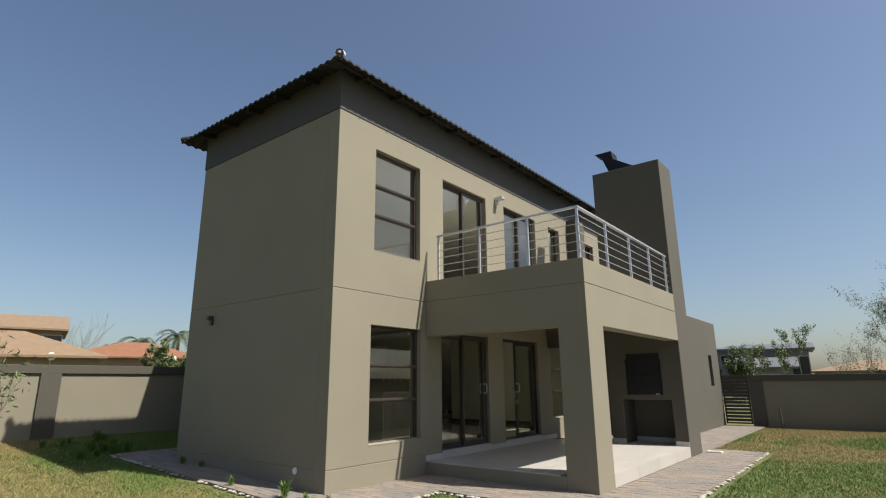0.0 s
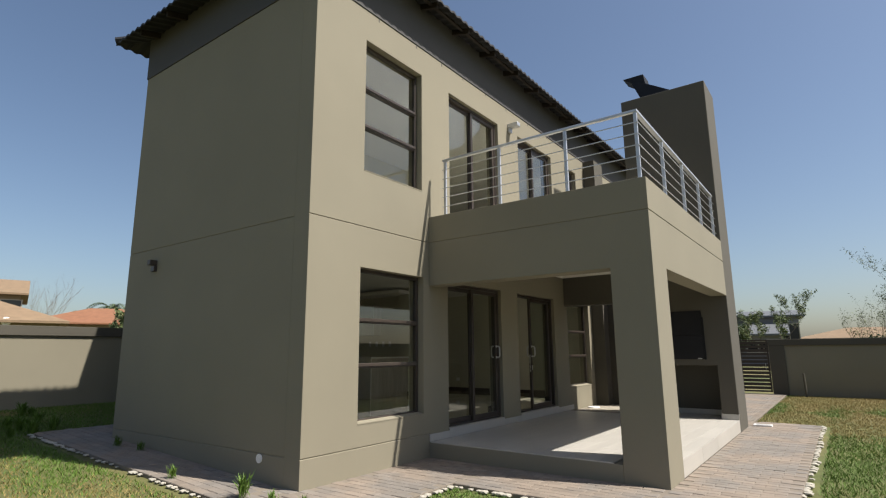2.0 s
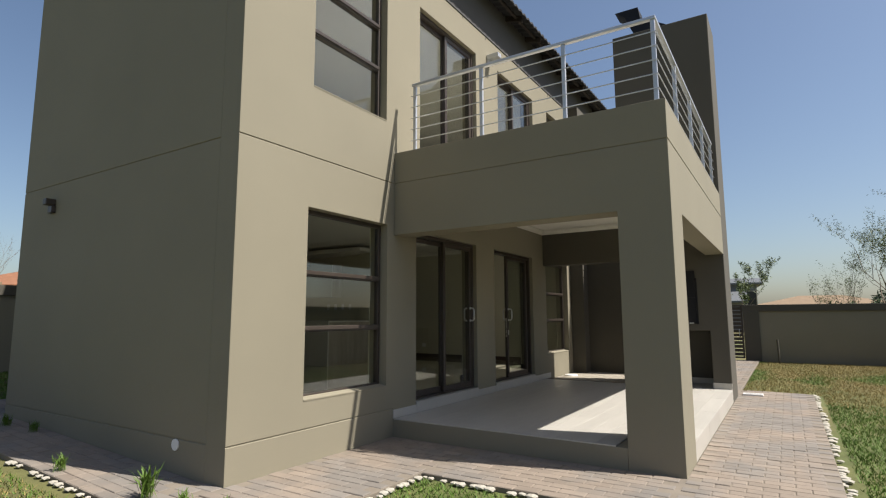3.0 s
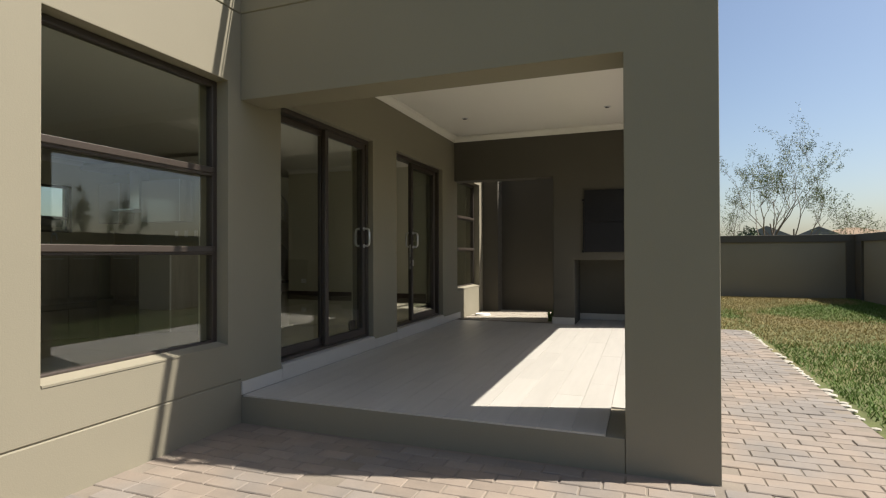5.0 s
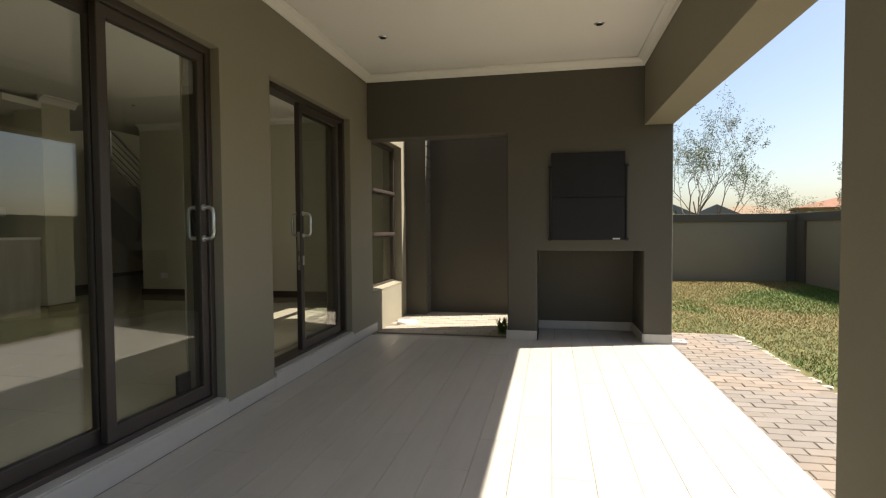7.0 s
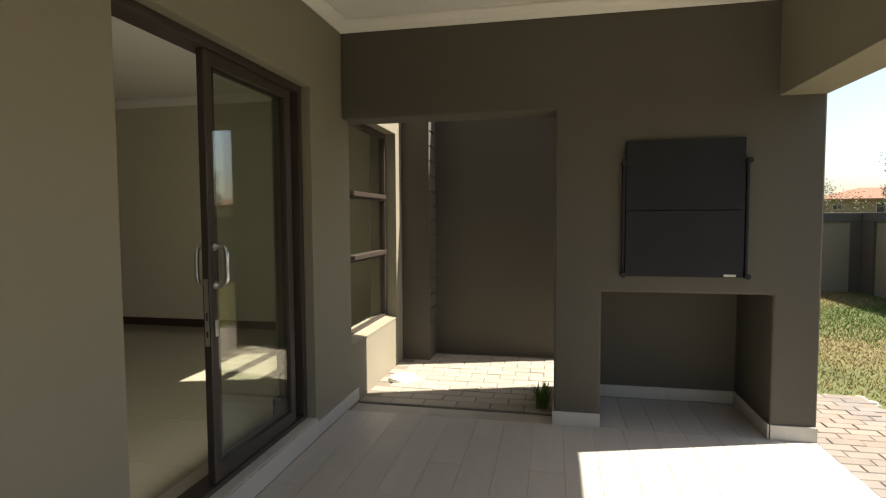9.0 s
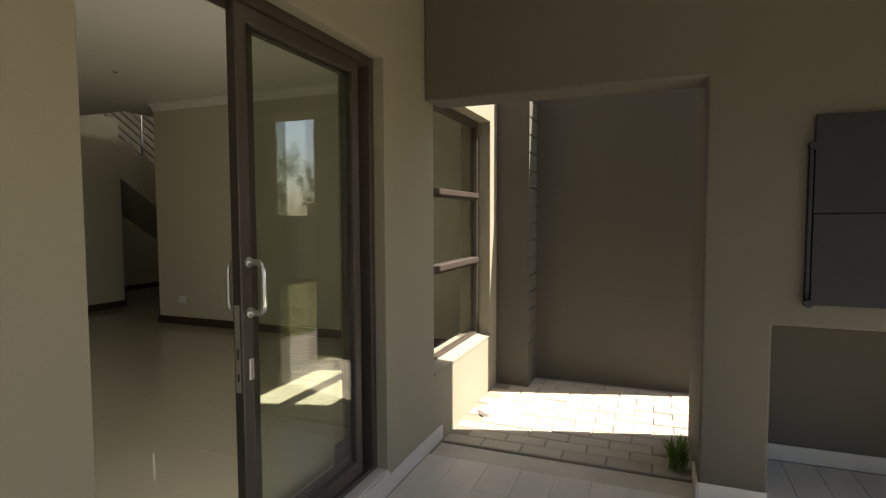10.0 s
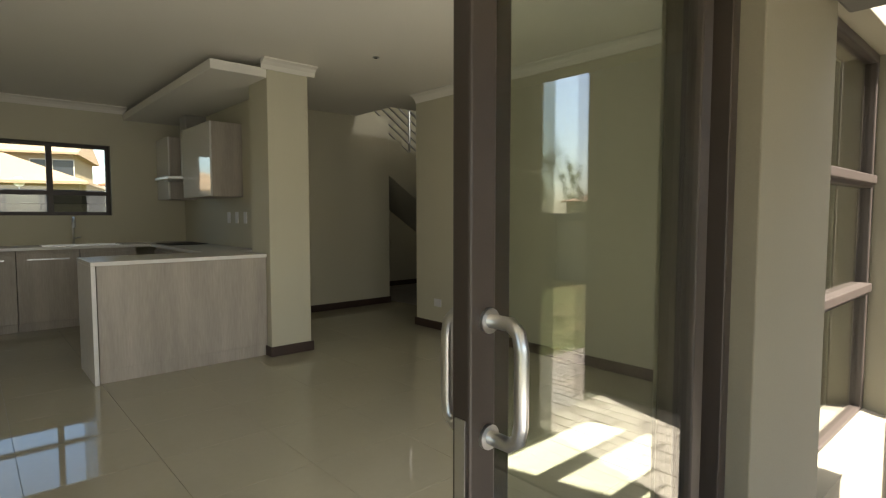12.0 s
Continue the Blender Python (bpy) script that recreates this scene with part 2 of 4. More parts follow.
# ---- house walls ----
cuts = [(XI - 0.1, XB + 0.1, *o) for o in OPENINGS]
cuts += [(XB - 0.008, XB + 0.1, YS - 0.1, YF, 2.938, 2.95), (XB - 0.008, XB + 0.1, YS - 0.1, YF, 0.262, 0.274)]
single("wall_east", csg([(XI, XB, YS, 22.0, G - 0.3, 5.99)], cuts, 0.008), PLASTER, "beige plastered house wall with tall windows and doors", "wall", "structure")
gcuts = [(XW - 0.1, XI + 0.001, YS - 0.1, YS + 0.008, 2.938, 2.95), (XW - 0.1, XI + 0.001, YS - 0.1, YS + 0.008, 0.262, 0.274)]
single("wall_south", csg([(XW, XI, YS, YS + 0.26, G - 0.3, 5.99)], gcuts, 0.006), PLASTER, "beige plastered gable wall of the house, in shade", "wall", "structure")
single("wall_west", csg([(XW, XW + 0.26, YS + 0.26, 7.96, G - 0.3, 5.99), (-14.66, XW, 7.7, 7.96, G - 0.3, 5.99), (-14.66, -14.4, 7.96, 22.0, G - 0.3, 5.99)],
                        [(-14.8, -14.3, 10.3, 11.90, 1.61, 2.515)]), PLASTER, "beige plastered outer wall of the kitchen side", "wall", "structure")
band = csg([(XB - 0.26, XB + 0.012, YS - 0.012, 22.0, 5.994, TOP), (XW - 0.012, XB - 0.26, YS - 0.012, YS + 0.26, 5.994, TOP),
            (XW - 0.012, XW + 0.26, YS + 0.26, 22.0, 5.994, TOP)])
single("wall_band", band, GREYBAND, "charcoal painted band under the eaves", "wall", "structure")
band_ob = bpy.data.objects["wall_band"]
# short rafter shadows below the band, drawn as thin strips in its colour
tick_rng = random.Random(14)
for dy in (5.95, 6.62, 7.45, 8.1, 8.72, 9.45, 10.2, 11.1, 12.0, 13.0):
    dl = tick_rng.uniform(0.035, 0.07)
    part("shadow_tick", csg([(XB + 0.0005, XB + 0.004, dy, dy + 0.016, 5.993 - dl, 5.9935)]), GREYBAND, band_ob, "dark strip below the band, a painted rafter shadow")
single("wall_north", csg([(-14.4, XI, 21.74, 22.0, G - 0.3, 5.99)]), PLASTER, "beige plastered end wall", "wall", "structure")
single("upper_floor", csg([(XW + 0.26, XI, YS + 0.26, 7.96, 3.082, 3.13), (-14.4, XI, 7.96, 14.7, 3.082, 3.13), (-12.0, XI, 14.7, 21.74, 3.082, 3.13)]), CEIL, "concrete floor slab of the upper storey", "floor", "structure")

# ---- roof ----
OV, EZ, PITCH = 0.40, 6.62, 0.30
RX0, RX1, RY0, RY1 = XW - OV, XB + OV, YS - OV, 22.4
roof = thing("roof", "charcoal ribbed hipped roof with open rafter eaves", "roof", kind="structure")


def roof_slope(fixed, u0, u1, axis, sign, half):
    """One slope of the hip roof, ribbed across, cut back along the hips."""
    verts, faces, n = [], [], int((u1 - u0) / 0.034)
    for i in range(n + 1):
        u = u0 + (u1 - u0) * i / n
        run = max(0.02, min(half, u - u0, u1 - u))
        rib = (0, 0.024, 0.034, 0.024, 0)[i % 5]
        for d, z in ((0, 0), (run, 0), (run, -0.03), (0, -0.03)):
            a = fixed + sign * d
            h = EZ + PITCH * d + rib * (1 if z == 0 else 0.8) + z
            verts.append((a, u, h) if axis == "x" else (u, a, h))
    for i in range(n):
        a, b = 4 * i, 4 * i + 4
        faces += [(a, a + 1, b + 1, b), (a + 3, b + 3, b + 2, a + 2), (a, b, b + 3, a + 3)]
    me = bpy.data.meshes.new("roof_slope")
    me.from_pydata(verts, [], faces)
    me.materials.append(ROOFMAT)
    ob = new("roof_slope", me)
    ob.parent = roof


HALF = (RX1 - RX0) / 2
roof_slope(RX1, RY0, RY1, "x", -1, HALF)
roof_slope(RX0, RY0, RY1, "x", 1, HALF)
roof_slope(RY0, RX0, RX1, "y", 1, HALF)
roof_slope(RY1, RX0, RX1, "y", -1, HALF)
RIDGE = EZ + PITCH * HALF + 0.05
for cx, cy, sy in ((RX0, RY0, 1), (RX1, RY0, 1), (RX0, RY1, -1), (RX1, RY1, -1)):
    part("hip_cap", tube(bmesh.new(), [(cx, cy, EZ + 0.05), ((RX0 + RX1) / 2, cy + sy * HALF, RIDGE)], 0.07), ROOFMAT, roof)
part("ridge_cap", tube(bmesh.new(), [((RX0 + RX1) / 2, RY0 + HALF, RIDGE), ((RX0 + RX1) / 2, RY1 - HALF, RIDGE)], 0.08), ROOFMAT, roof)
cap = bmesh.new()
bmesh.ops.create_uvsphere(cap, u_segments=14, v_segments=8, radius=0.095, matrix=Matrix.Translation((RX1 - 0.06, RY0 + 0.06, EZ + 0.07)) @ Matrix.Diagonal((1, 1, 0.7, 1)))
part("hip_end", cap, WHITEPLASTIC, roof, "pale mortar end of the hip", smooth=True)
y = YS + 0.3
while y < 21.5:
    rafter = box(XB + 0.012, RX1 - 0.07, y, y + 0.05, EZ - 0.10, EZ + 0.0, 0.004)
    for v in rafter.verts:
        v.co.z += PITCH * (RX1 - v.co.x)
    part("rafter", rafter, TIMBER, roof)
    y += 0.86
x = XW + 0.3
while x < XB - 0.2:
    rafter = box(x, x + 0.05, RY0 + 0.07, YS - 0.012, EZ - 0.10, EZ + 0.0, 0.004)
    for v in rafter.verts:
        v.co.z += PITCH * (v.co.y - RY0)
    part("rafter", rafter, TIMBER, roof)
    x += 0.86
part("purlin", box(XB + 0.2, XB + 0.25, RY0 + 0.1, 21.8, EZ + 0.0, EZ + 0.05), TIMBER, roof)

# ---- patio structure ----
gcut = [(XB, XD + 0.1, YF - 0.1, YF + 0.008, 2.938, 2.95), (XD - 0.008, XD + 0.1, YF, YK, 2.938, 2.95)]
single("balcony_wall", csg([(XB + 0.002, XD, YF, YF + 0.28, 2.31, 3.33), (XD - 0.27, XD, YF + 0.28, YK - 0.002, 2.325, 3.33), (-4.01, XD, YF, 8.34, G - 0.3, 2.33)], gcut, 0.012),
       PLASTER, "beige plastered balcony parapet and square corner pillar", "wall", "structure")
single("balcony_slab", csg([(XB + 0.002, XD - 0.272, YF + 0.282, YK - 0.002, 3.02, 3.13)]), CONCRETE, "concrete balcony slab", "floor", "structure")
single("ceiling", csg([(XB + 0.002, XD - 0.272, YF + 0.282, YK - 0.002, 2.98, 3.018)]), CEIL, "white painted patio ceiling with a coved cornice", "ceiling", "structure")


def cornice(x0, x1, y0, y1, z, mat=CEIL, s=0.075, sides="nsew"):
    bm = bmesh.new()
    prof = [(0.0, 0.0), (s, 0.0), (s, -0.012), (0.6 * s, -0.3 * s), (0.3 * s, -0.6 * s), (0.012, -s), (0.0, -s)]
    for side in sides:
        if side in "we":
            base, d, a, b = (x0, 1, y0, y1) if side == "w" else (x1, -1, y0, y1)
            ends = [[bm.verts.new((base + d * p, q, z + h)) for p, h in prof] for q in (a, b)]
        else:
            base, d, a, b = (y0, 1, x0, x1) if side == "s" else (y1, -1, x0, x1)
            ends = [[bm.verts.new((q, base + d * p, z + h)) for p, h in prof] for q in (a, b)]
        for i in range(len(prof) - 1):
            bm.faces.new((ends[0][i], ends[0][i + 1], ends[1][i + 1], ends[1][i]))
        for e in ends:
            bm.faces.new(e)
    bmesh.ops.recalc_face_normals(bm, faces=bm.faces[:])
    return bm


single("cornice_patio", cornice(XB + 0.004, XD - 0.274, YF + 0.284, YK - 0.004, 2.978), CEIL, "white coved cornice of the patio ceiling", "cornice", "structure")
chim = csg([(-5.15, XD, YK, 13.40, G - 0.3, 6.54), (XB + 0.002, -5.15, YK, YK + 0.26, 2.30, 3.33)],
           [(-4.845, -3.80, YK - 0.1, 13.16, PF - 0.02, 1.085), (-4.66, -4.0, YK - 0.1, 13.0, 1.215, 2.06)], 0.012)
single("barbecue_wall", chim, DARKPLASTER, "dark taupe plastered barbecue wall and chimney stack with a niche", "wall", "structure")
single("patio_base", csg([(XB + 0.002, XD - 0.012, YF + 0.004, YK, G - 0.3, PF - 0.012), (-4.845, -3.80, YK, 13.16, G - 0.1, PF - 0.012)], [(-4.012, XD + 0.1, YF - 0.1, 8.342, -1, 1)], 0.004), PLASTER,
       "raised plastered patio base", "step", "structure")

# chimney cowl
cowl = thing("chimney_cowl", "black sheet-steel chimney cowl on the stack", "cowl", at=(-4.45, 12.9, 6.54))
cowl.scale = (1.25, 1.0, 1.35)
cw = bmesh.new()
q = [cw.verts.new(p) for p in ((-4.70, 12.65, 6.54), (-4.15, 12.65, 6.54), (-4.15, 13.2, 6.54), (-4.70, 13.2, 6.54), (-4.85, 12.7, 6.88), (-4.72, 12.7, 6.88), (-4.72, 13.15, 6.88), (-4.85, 13.15, 6.88))]
for f in ((0, 1, 5, 4), (1, 2, 6, 5), (2, 3, 7, 6), (3, 0, 4, 7), (4, 5, 6, 7), (3, 2, 1, 0)):
    cw.faces.new([q[i] for i in f])
bmesh.ops.translate(cw, vec=(4.45, -12.9, -6.54), verts=cw.verts[:])
part("hood", cw, BLACKSTEEL, cowl)
vane = bmesh.new()
pr = [[vane.verts.new((a, yy, b)) for a, b in ((-5.0, 7.0), (-4.66, 7.0), (-4.62, 6.76), (-4.80, 6.86))] for yy in (12.72, 13.1)]
vane.faces.new(pr[0])
vane.faces.new(pr[1][::-1])
for k in range(4):
    vane.faces.new((pr[0][k], pr[1][k], pr[1][(k + 1) % 4], pr[0][(k + 1) % 4]))
bmesh.ops.translate(vane, vec=(4.45, -12.9, -6.54), verts=vane.verts[:])
part("vane", vane, BLACKSTEEL, cowl)

# ---- balcony railing ----
rail = thing("balcony_railing", "brushed steel balcony railing with five thin horizontal bars", "railing")
YR, XR = YF + 0.1, XD - 0.09
for px, py in ((XB + 0.24, YR), (-5.5, YR), (-4.52, YR), (XR, YR), (XR, 9.0), (XR, 10.15), (XR, 11.3), (XR, YK - 0.1)):
    post = part("post", csg([(px - 0.021, px + 0.021, py - 0.016, py + 0.016, 3.33, 4.17)], (), 0.005), GALV, rail)
    part("base_plate", box(px - 0.05, px + 0.05, py - 0.045, py + 0.045, 3.33, 3.338), GALV, post)
part("top_rail", csg([(XB + 0.2, XR + 0.03, YR - 0.025, YR + 0.025, 4.17, 4.205), (XR - 0.025, XR + 0.03, YR, YK - 0.02, 4.17, 4.205)], (), 0.006), GALV, rail)
for i in range(5):
    z = 3.47 + 0.142 * i
    part("bar", tube(bmesh.new(), [(XB + 0.2, YR - 0.028, z), (XR + 0.03, YR - 0.028, z), (XR + 0.03, YK - 0.02, z)], 0.0065, 6), GALV, rail)


# ---- windows and sliding doors ----
def window(name, y0, y1, z0, z1, rails, label, x=XB, d=-1, glass_in=0.13):
    """A frame in a wall facing +x (d=-1) with its panes one above the other."""
    w = thing(name, label, "window", kind="structure")
    a = x + d * glass_in
    part("window_frame", csg([(a - 0.03, a + 0.03, y0, y1, z0, z1)], [(a - 1, a + 1, y0 + 0.045, y1 - 0.045, z0 + 0.045, z1 - 0.045)], 0.006), BRONZE, w)
    edges = [z0 + 0.045, *rails, z1 - 0.045]
    for zr in rails:
        part("transom", csg([(a - 0.035, a + 0.035, y0 + 0.045, y1 - 0.045, zr - 0.03, zr + 0.03), (a + 0.03, a + 0.05, y0 + 0.045, y1 - 0.045, zr - 0.012, zr + 0.03)], (), 0.005), BRONZE, w)
    for lo, hi in zip(edges, edges[1:]):
        lo2, hi2 = lo + (0.03 if lo in rails else 0), hi - (0.03 if hi in rails else 0)
        pane = part("pane", box(a - 0.004, a + 0.004, y0 + 0.045, y1 - 0.045, lo2, hi2), GLASS, w)
        pane.visible_shadow = False
    return w


def third(o):
    return [o[2] + (o[3] - o[2]) * 0.36, o[2] + (o[3] - o[2]) * 0.655]


window("window_1", *W1, third(W1), "tall bronze three-pane window of the upper storey")
window("window_2", *W2, third(W2), "tall bronze three-pane window beside the patio")
window("window_3", *W3, third(W3), "bronze three-pane window facing the small yard")
window("window_4", *U5, [], "narrow bronze upper window")
window("window_5", *U6, [], "low wide bronze upper window")
sills = [("sill_1", W1), ("sill_2", W2), ("sill_3", W3)]
for nm, o in sills:
    sl = box(XB - 0.10, XB + 0.004, o[0] + 0.002, o[1] - 0.002, o[2], o[2] + 0.03)
    for v in sl.verts:
        if v.co.z > o[2] + 0.02 and v.co.x > XB - 0.05:
            v.co.z -= 0.018
    single(nm, sl, PLASTER, "sloped plastered window sill", "sill", "structure")


def handle_bar(parent, x, y, z, out):
    """A bent steel pull handle standing out along x."""
    pts = [(x, y, z - 0.092), (x + out * 0.045, y, z - 0.092), (x + out * 0.062, y, z - 0.080), (x + out * 0.068, y, z - 0.055), (x + out * 0.068, y, z + 0.055),
           (x + out * 0.062, y, z + 0.080), (x + out * 0.045, y, z + 0.092), (x, y, z + 0.092)]
    h = part("handle", tube(bmesh.new(), pts, 0.0115, 12), STEEL, parent, "brushed steel pull handle", smooth=True)
    for zz in (z - 0.092, z + 0.092):
        part("rose", tube(bmesh.new(), [(x, y, zz), (x + out * 0.006, y, zz)], 0.02, 14), STEEL, h)
    return h


def leaf(parent, x, y0, y1, z0, z1, name="door_leaf"):
    lf = part(name, csg([(x - 0.02, x + 0.02, y0, y1, z0, z1)], [(x - 1, x + 1, y0 + 0.058, y1 - 0.058, z0 + 0.075, z1 - 0.06)], 0.005), BRONZE, parent)
    pane = part("pane", box(x - 0.004, x + 0.004, y0 + 0.058, y1 - 0.058, z0 + 0.075, z1 - 0.06), GLASS, lf)
    pane.visible_shadow = False
    return lf


def sliding_door(name, o, label, is_open=False, lock=None):
    y0, y1, z0, z1 = o
    w = thing(name, label, "sliding door", kind="structure")
    a = XB - 0.12
    part("door_frame", csg([(a - 0.06, a + 0.06, y0, y1, z0, z1)], [(a - 1, a + 1, y0 + (0.012 if is_open else 0.045), y1 - 0.045, z0 + 0.03, z1 - 0.045)], 0.004), BRONZE, w)
    mid = (y0 + y1) / 2
    inner, outer = a - 0.025, a + 0.025
    lo, hi = z0 + 0.03, z1 - 0.045
    if is_open:
        mid = 11.095
        leaf(w, inner, 11.10, y1 - 0.045, lo, hi, "fixed_leaf")
        lf = leaf(w, outer, mid - 0.085, y1 - 0.125, lo, hi, "sliding_leaf")
        hy = mid - 0.045
        part("lock_plate", csg([(outer - 0.011, outer + 0.011, mid - 0.0875, mid - 0.084, 0.98, 1.30)], [(outer - 0.005, outer + 0.005, mid - 0.1, mid, 1.02, 1.05), (outer - 0.005, outer + 0.005, mid - 0.1, mid, 1.10, 1.14)]), STEEL, lf, "steel lock plate")
        part("key_escutcheon", csg([(outer + 0.019, outer + 0.027, hy - 0.012, hy + 0.012, 1.02, 1.10)], (), 0.003), STEEL, lf)
    else:
        leaf(w, inner, y0 + 0.045, mid + 0.03, lo, hi, "fixed_leaf")
        lf = leaf(w, outer, mid - 0.03, y1 - 0.045, lo, hi, "sliding_leaf")
        hy = y1 - 0.08
    part("corner_block", csg([(inner - 0.045, inner - 0.021, y1 - 0.215, y1 - 0.1, lo + 0.03, lo + 0.16)], (), 0.008), BLACKSTEEL, lf, "black rubber block at the foot of the door")
    if lock is not False:
        handle_bar(lf, outer + 0.02, hy, 1.36, 1)
        handle_bar(lf, outer - 0.02, hy, 1.36, -0.8)
    return w


sliding_door("door_1", S1, "closed bronze sliding glass door onto the patio")
sliding_door("door_2", S2, "open bronze sliding glass door with steel handles", True)
sliding_door("door_3", U1, "closed bronze sliding door onto the balcony", lock=False)
sliding_door("door_4", U2, "closed bronze sliding door onto the balcony", lock=False)
for nm, o in (("doorsill_1", S1), ("doorsill_2", S2)):
    single(nm, box(XB - 0.30, XB + 0.005, o[0] + 0.001, o[1] - 0.001, FL - 0.08, FL + 0.005, 0.003), PATIOTILE, "pale tiled door threshold", "threshold", "structure")

# ---- wall lights ----
def wall_light(x, y, z, nx, ny, label):
    w = thing("wall_light", label, "wall lamp")
    cx, cy = x + nx * 0.11, y + ny * 0.056
    hx, hy = (0.11, 0.06) if nx else (0.045, 0.055)
    part("housing", csg([(cx - hx, cx + hx, cy - hy, cy + hy, z, z + 0.08)], (), 0.01), GALV if nx else BRONZE, w)
    part("wall_bracket", csg([(x, x + 0.05, y - 0.05, y + 0.05, z - 0.09, z - 0.001)] if nx else [(x - 0.05, x + 0.05, y - 0.05, y, z - 0.09, z - 0.001)], (), 0.006), GALV if nx else BRONZE, w)
    return w


wall_light(XB, 10.3, 5.60, 1, 0, "square grey wall lamp between the balcony doors")
wall_light(-10.15, YS, 2.68, 0, -1, "small round brown wall lamp on the gable")
single("wall_outlet", tube(bmesh.new(), [(-7.36, YS, 0.215), (-7.36, YS - 0.012, 0.215)], 0.05, 18), WHITEPLASTIC, "round white pipe cap in the gable wall", "pipe cap")

# ---- barbecue ----
bq = thing("barbecue", "black steel built-in barbecue with a closed two-panel shutter", "barbecue")
part("shutter", csg([(-4.70, -3.985, YK - 0.022, YK - 0.002, 1.625, 2.075)], (), 0.003), BLACKSTEEL, bq)
part("shutter", csg([(-4.70, -3.985, YK - 0.026, YK - 0.002, 1.195, 1.622)], (), 0.003), BLACKSTEEL, bq)
for sx in (-4.715, -3.97):
    part("guide", csg([(sx - 0.008, sx + 0.008, YK - 0.03, YK - 0.002, 1.19, 1.95)], (), 0.003), BLACKSTEEL, bq)
    for sz in (1.205, 1.93):
        part("knob", tube(bmesh.new(), [(sx, YK - 0.03, sz), (sx, YK - 0.065, sz)], 0.018, 12), BLACKSTEEL, bq)
part("maker_plate", box(-4.10, -4.03, YK - 0.029, YK - 0.026, 1.20, 1.214), STEEL, bq, "small bright plate")

# ---- patio ceiling spots ----
for sx, sy in ((-6.13, 11.38), (-4.32, 11.46), (-6.13, 9.0), (-4.32, 9.0)):
    sp = thing("downlight", "small round recessed ceiling spot", "ceiling light", "patio ceiling spots")
    ring = bmesh.new()
    bmesh.ops.create_cone(ring, cap_ends=True, segments=20, radius1=0.034, radius2=0.042, depth=0.008, matrix=Matrix.Translation((sx, sy, 2.974)))
    part("trim_ring", ring, STEEL, sp)
    part("lens", tube(bmesh.new(), [(sx, sy, 2.9695), (sx, sy, 2.967)], 0.026, 16), BLACKSTEEL, sp)

sp = thing("downlight", "small round recessed spot in the living room ceiling", "ceiling light")
part("trim_ring", tube(bmesh.new(), [(-10.27, 13.27, CEILZ - 0.0005), (-10.27, 13.27, CEILZ - 0.006)], 0.03, 18), STEEL, sp)
part("lens", tube(bmesh.new(), [(-10.27, 13.27, CEILZ - 0.0085), (-10.27, 13.27, CEILZ - 0.010)], 0.016, 16), BLACKSTEEL, sp)
single("drain_gully", csg([(-3.46, -3.16, 13.45, 13.62, G - 0.02, G + 0.03)], [(-3.43, -3.19, 13.48, 13.59, G + 0.01, G + 0.1)], 0.004), WHITEPLASTIC, "pale concrete drain gully on the side paving", "drain")

# ---- yard ----
YB = 14.36
single("wall_yard", csg([(-6.385, -4.76, YB, YB + 0.25, G - 0.3, 3.5), (XB + 0.002, -6.385, 14.05, YB + 0.25, G - 0.3, 5.99)], [(-6.4, -6.38, 14.06, YB, 0.5 + 0.15 * i, 0.516 + 0.15 * i) for i in range(18)]), DARKPLASTER, "dark taupe plastered yard wall and pilaster", "wall", "structure")
single("wall_annex", csg([(-5.01, -4.76, YB + 0.252, 22.0, G - 0.3, 3.5)], [(-5.2, -4.6, 20.55, 21.0, 1.30, 2.33)], 0.01), DARKPLASTER, "taupe plastered outbuilding wall with a narrow window", "wall", "structure")
window("window_6", 20.55, 21.0, 1.30, 2.33, [], "narrow bronze window of the outbuilding", x=-4.76)
single("roof_annex", csg([(-6.6, -5.02, YB + 0.26, 22.0, 3.2, 3.35)]), CONCRETE, "flat concrete roof of the outbuilding", "roof", "structure")
cover = bmesh.new()
bmesh.ops.create_cone(cover, cap_ends=True, segments=24, radius1=0.13, radius2=0.12, depth=0.025, matrix=Matrix.Translation((-6.47, 13.35, 0.155)))
single("drain_cover", cover, WHITEPLASTIC, "round white drain cover on the paving", "drain cover")

# ---- inside ----
single("wall_splash", csg([(-14.4, -11.41, 12.8, 12.97, FL - 0.1, CEILZ), (-11.41, -10.99, 12.56, 12.97, FL - 0.1, CEILZ)], (), 0.006), INNER, "cream inner wall and square column beside the kitchen", "wall", "structure")
single("wall_living", csg([(-11.27, XI, 14.53, 14.69, FL - 0.1, CEILZ)], (), 0.006), INNER, "cream end wall of the living room", "wall", "structure")
single("wall_hall", csg([(-13.02, -12.85, 12.97, 15.27, FL - 0.1, 3.08)], (), 0.004), INNER, "cream wall under the stairs", "wall", "structure")
single("wall_lining", csg([(XI - 0.012, XI - 0.001, YS + 0.27, 14.53, FL - 0.1, CEILZ), (XW + 0.262, XI - 0.012, YS + 0.262, YS + 0.275, FL - 0.1, CEILZ), (XW + 0.262, XW + 0.275, YS + 0.275, 7.96, FL - 0.1, CEILZ),
                          (-14.398, XW + 0.262, 7.962, 7.975, FL - 0.1, CEILZ), (-14.398, -14.385, 7.975, 21.7, FL - 0.1, 5.9), (-14.3, XI, 19.0, 19.1, FL - 0.1, 5.9)],
                         [(XI - 0.1, XI + 0.1, *o) for o in (W2, W3, S1, S2)] + [(-14.8, -14.3, 10.3, 11.90, 1.61, 2.515)]), INNER, "cream painted inner face of the outer walls", "wall", "structure")
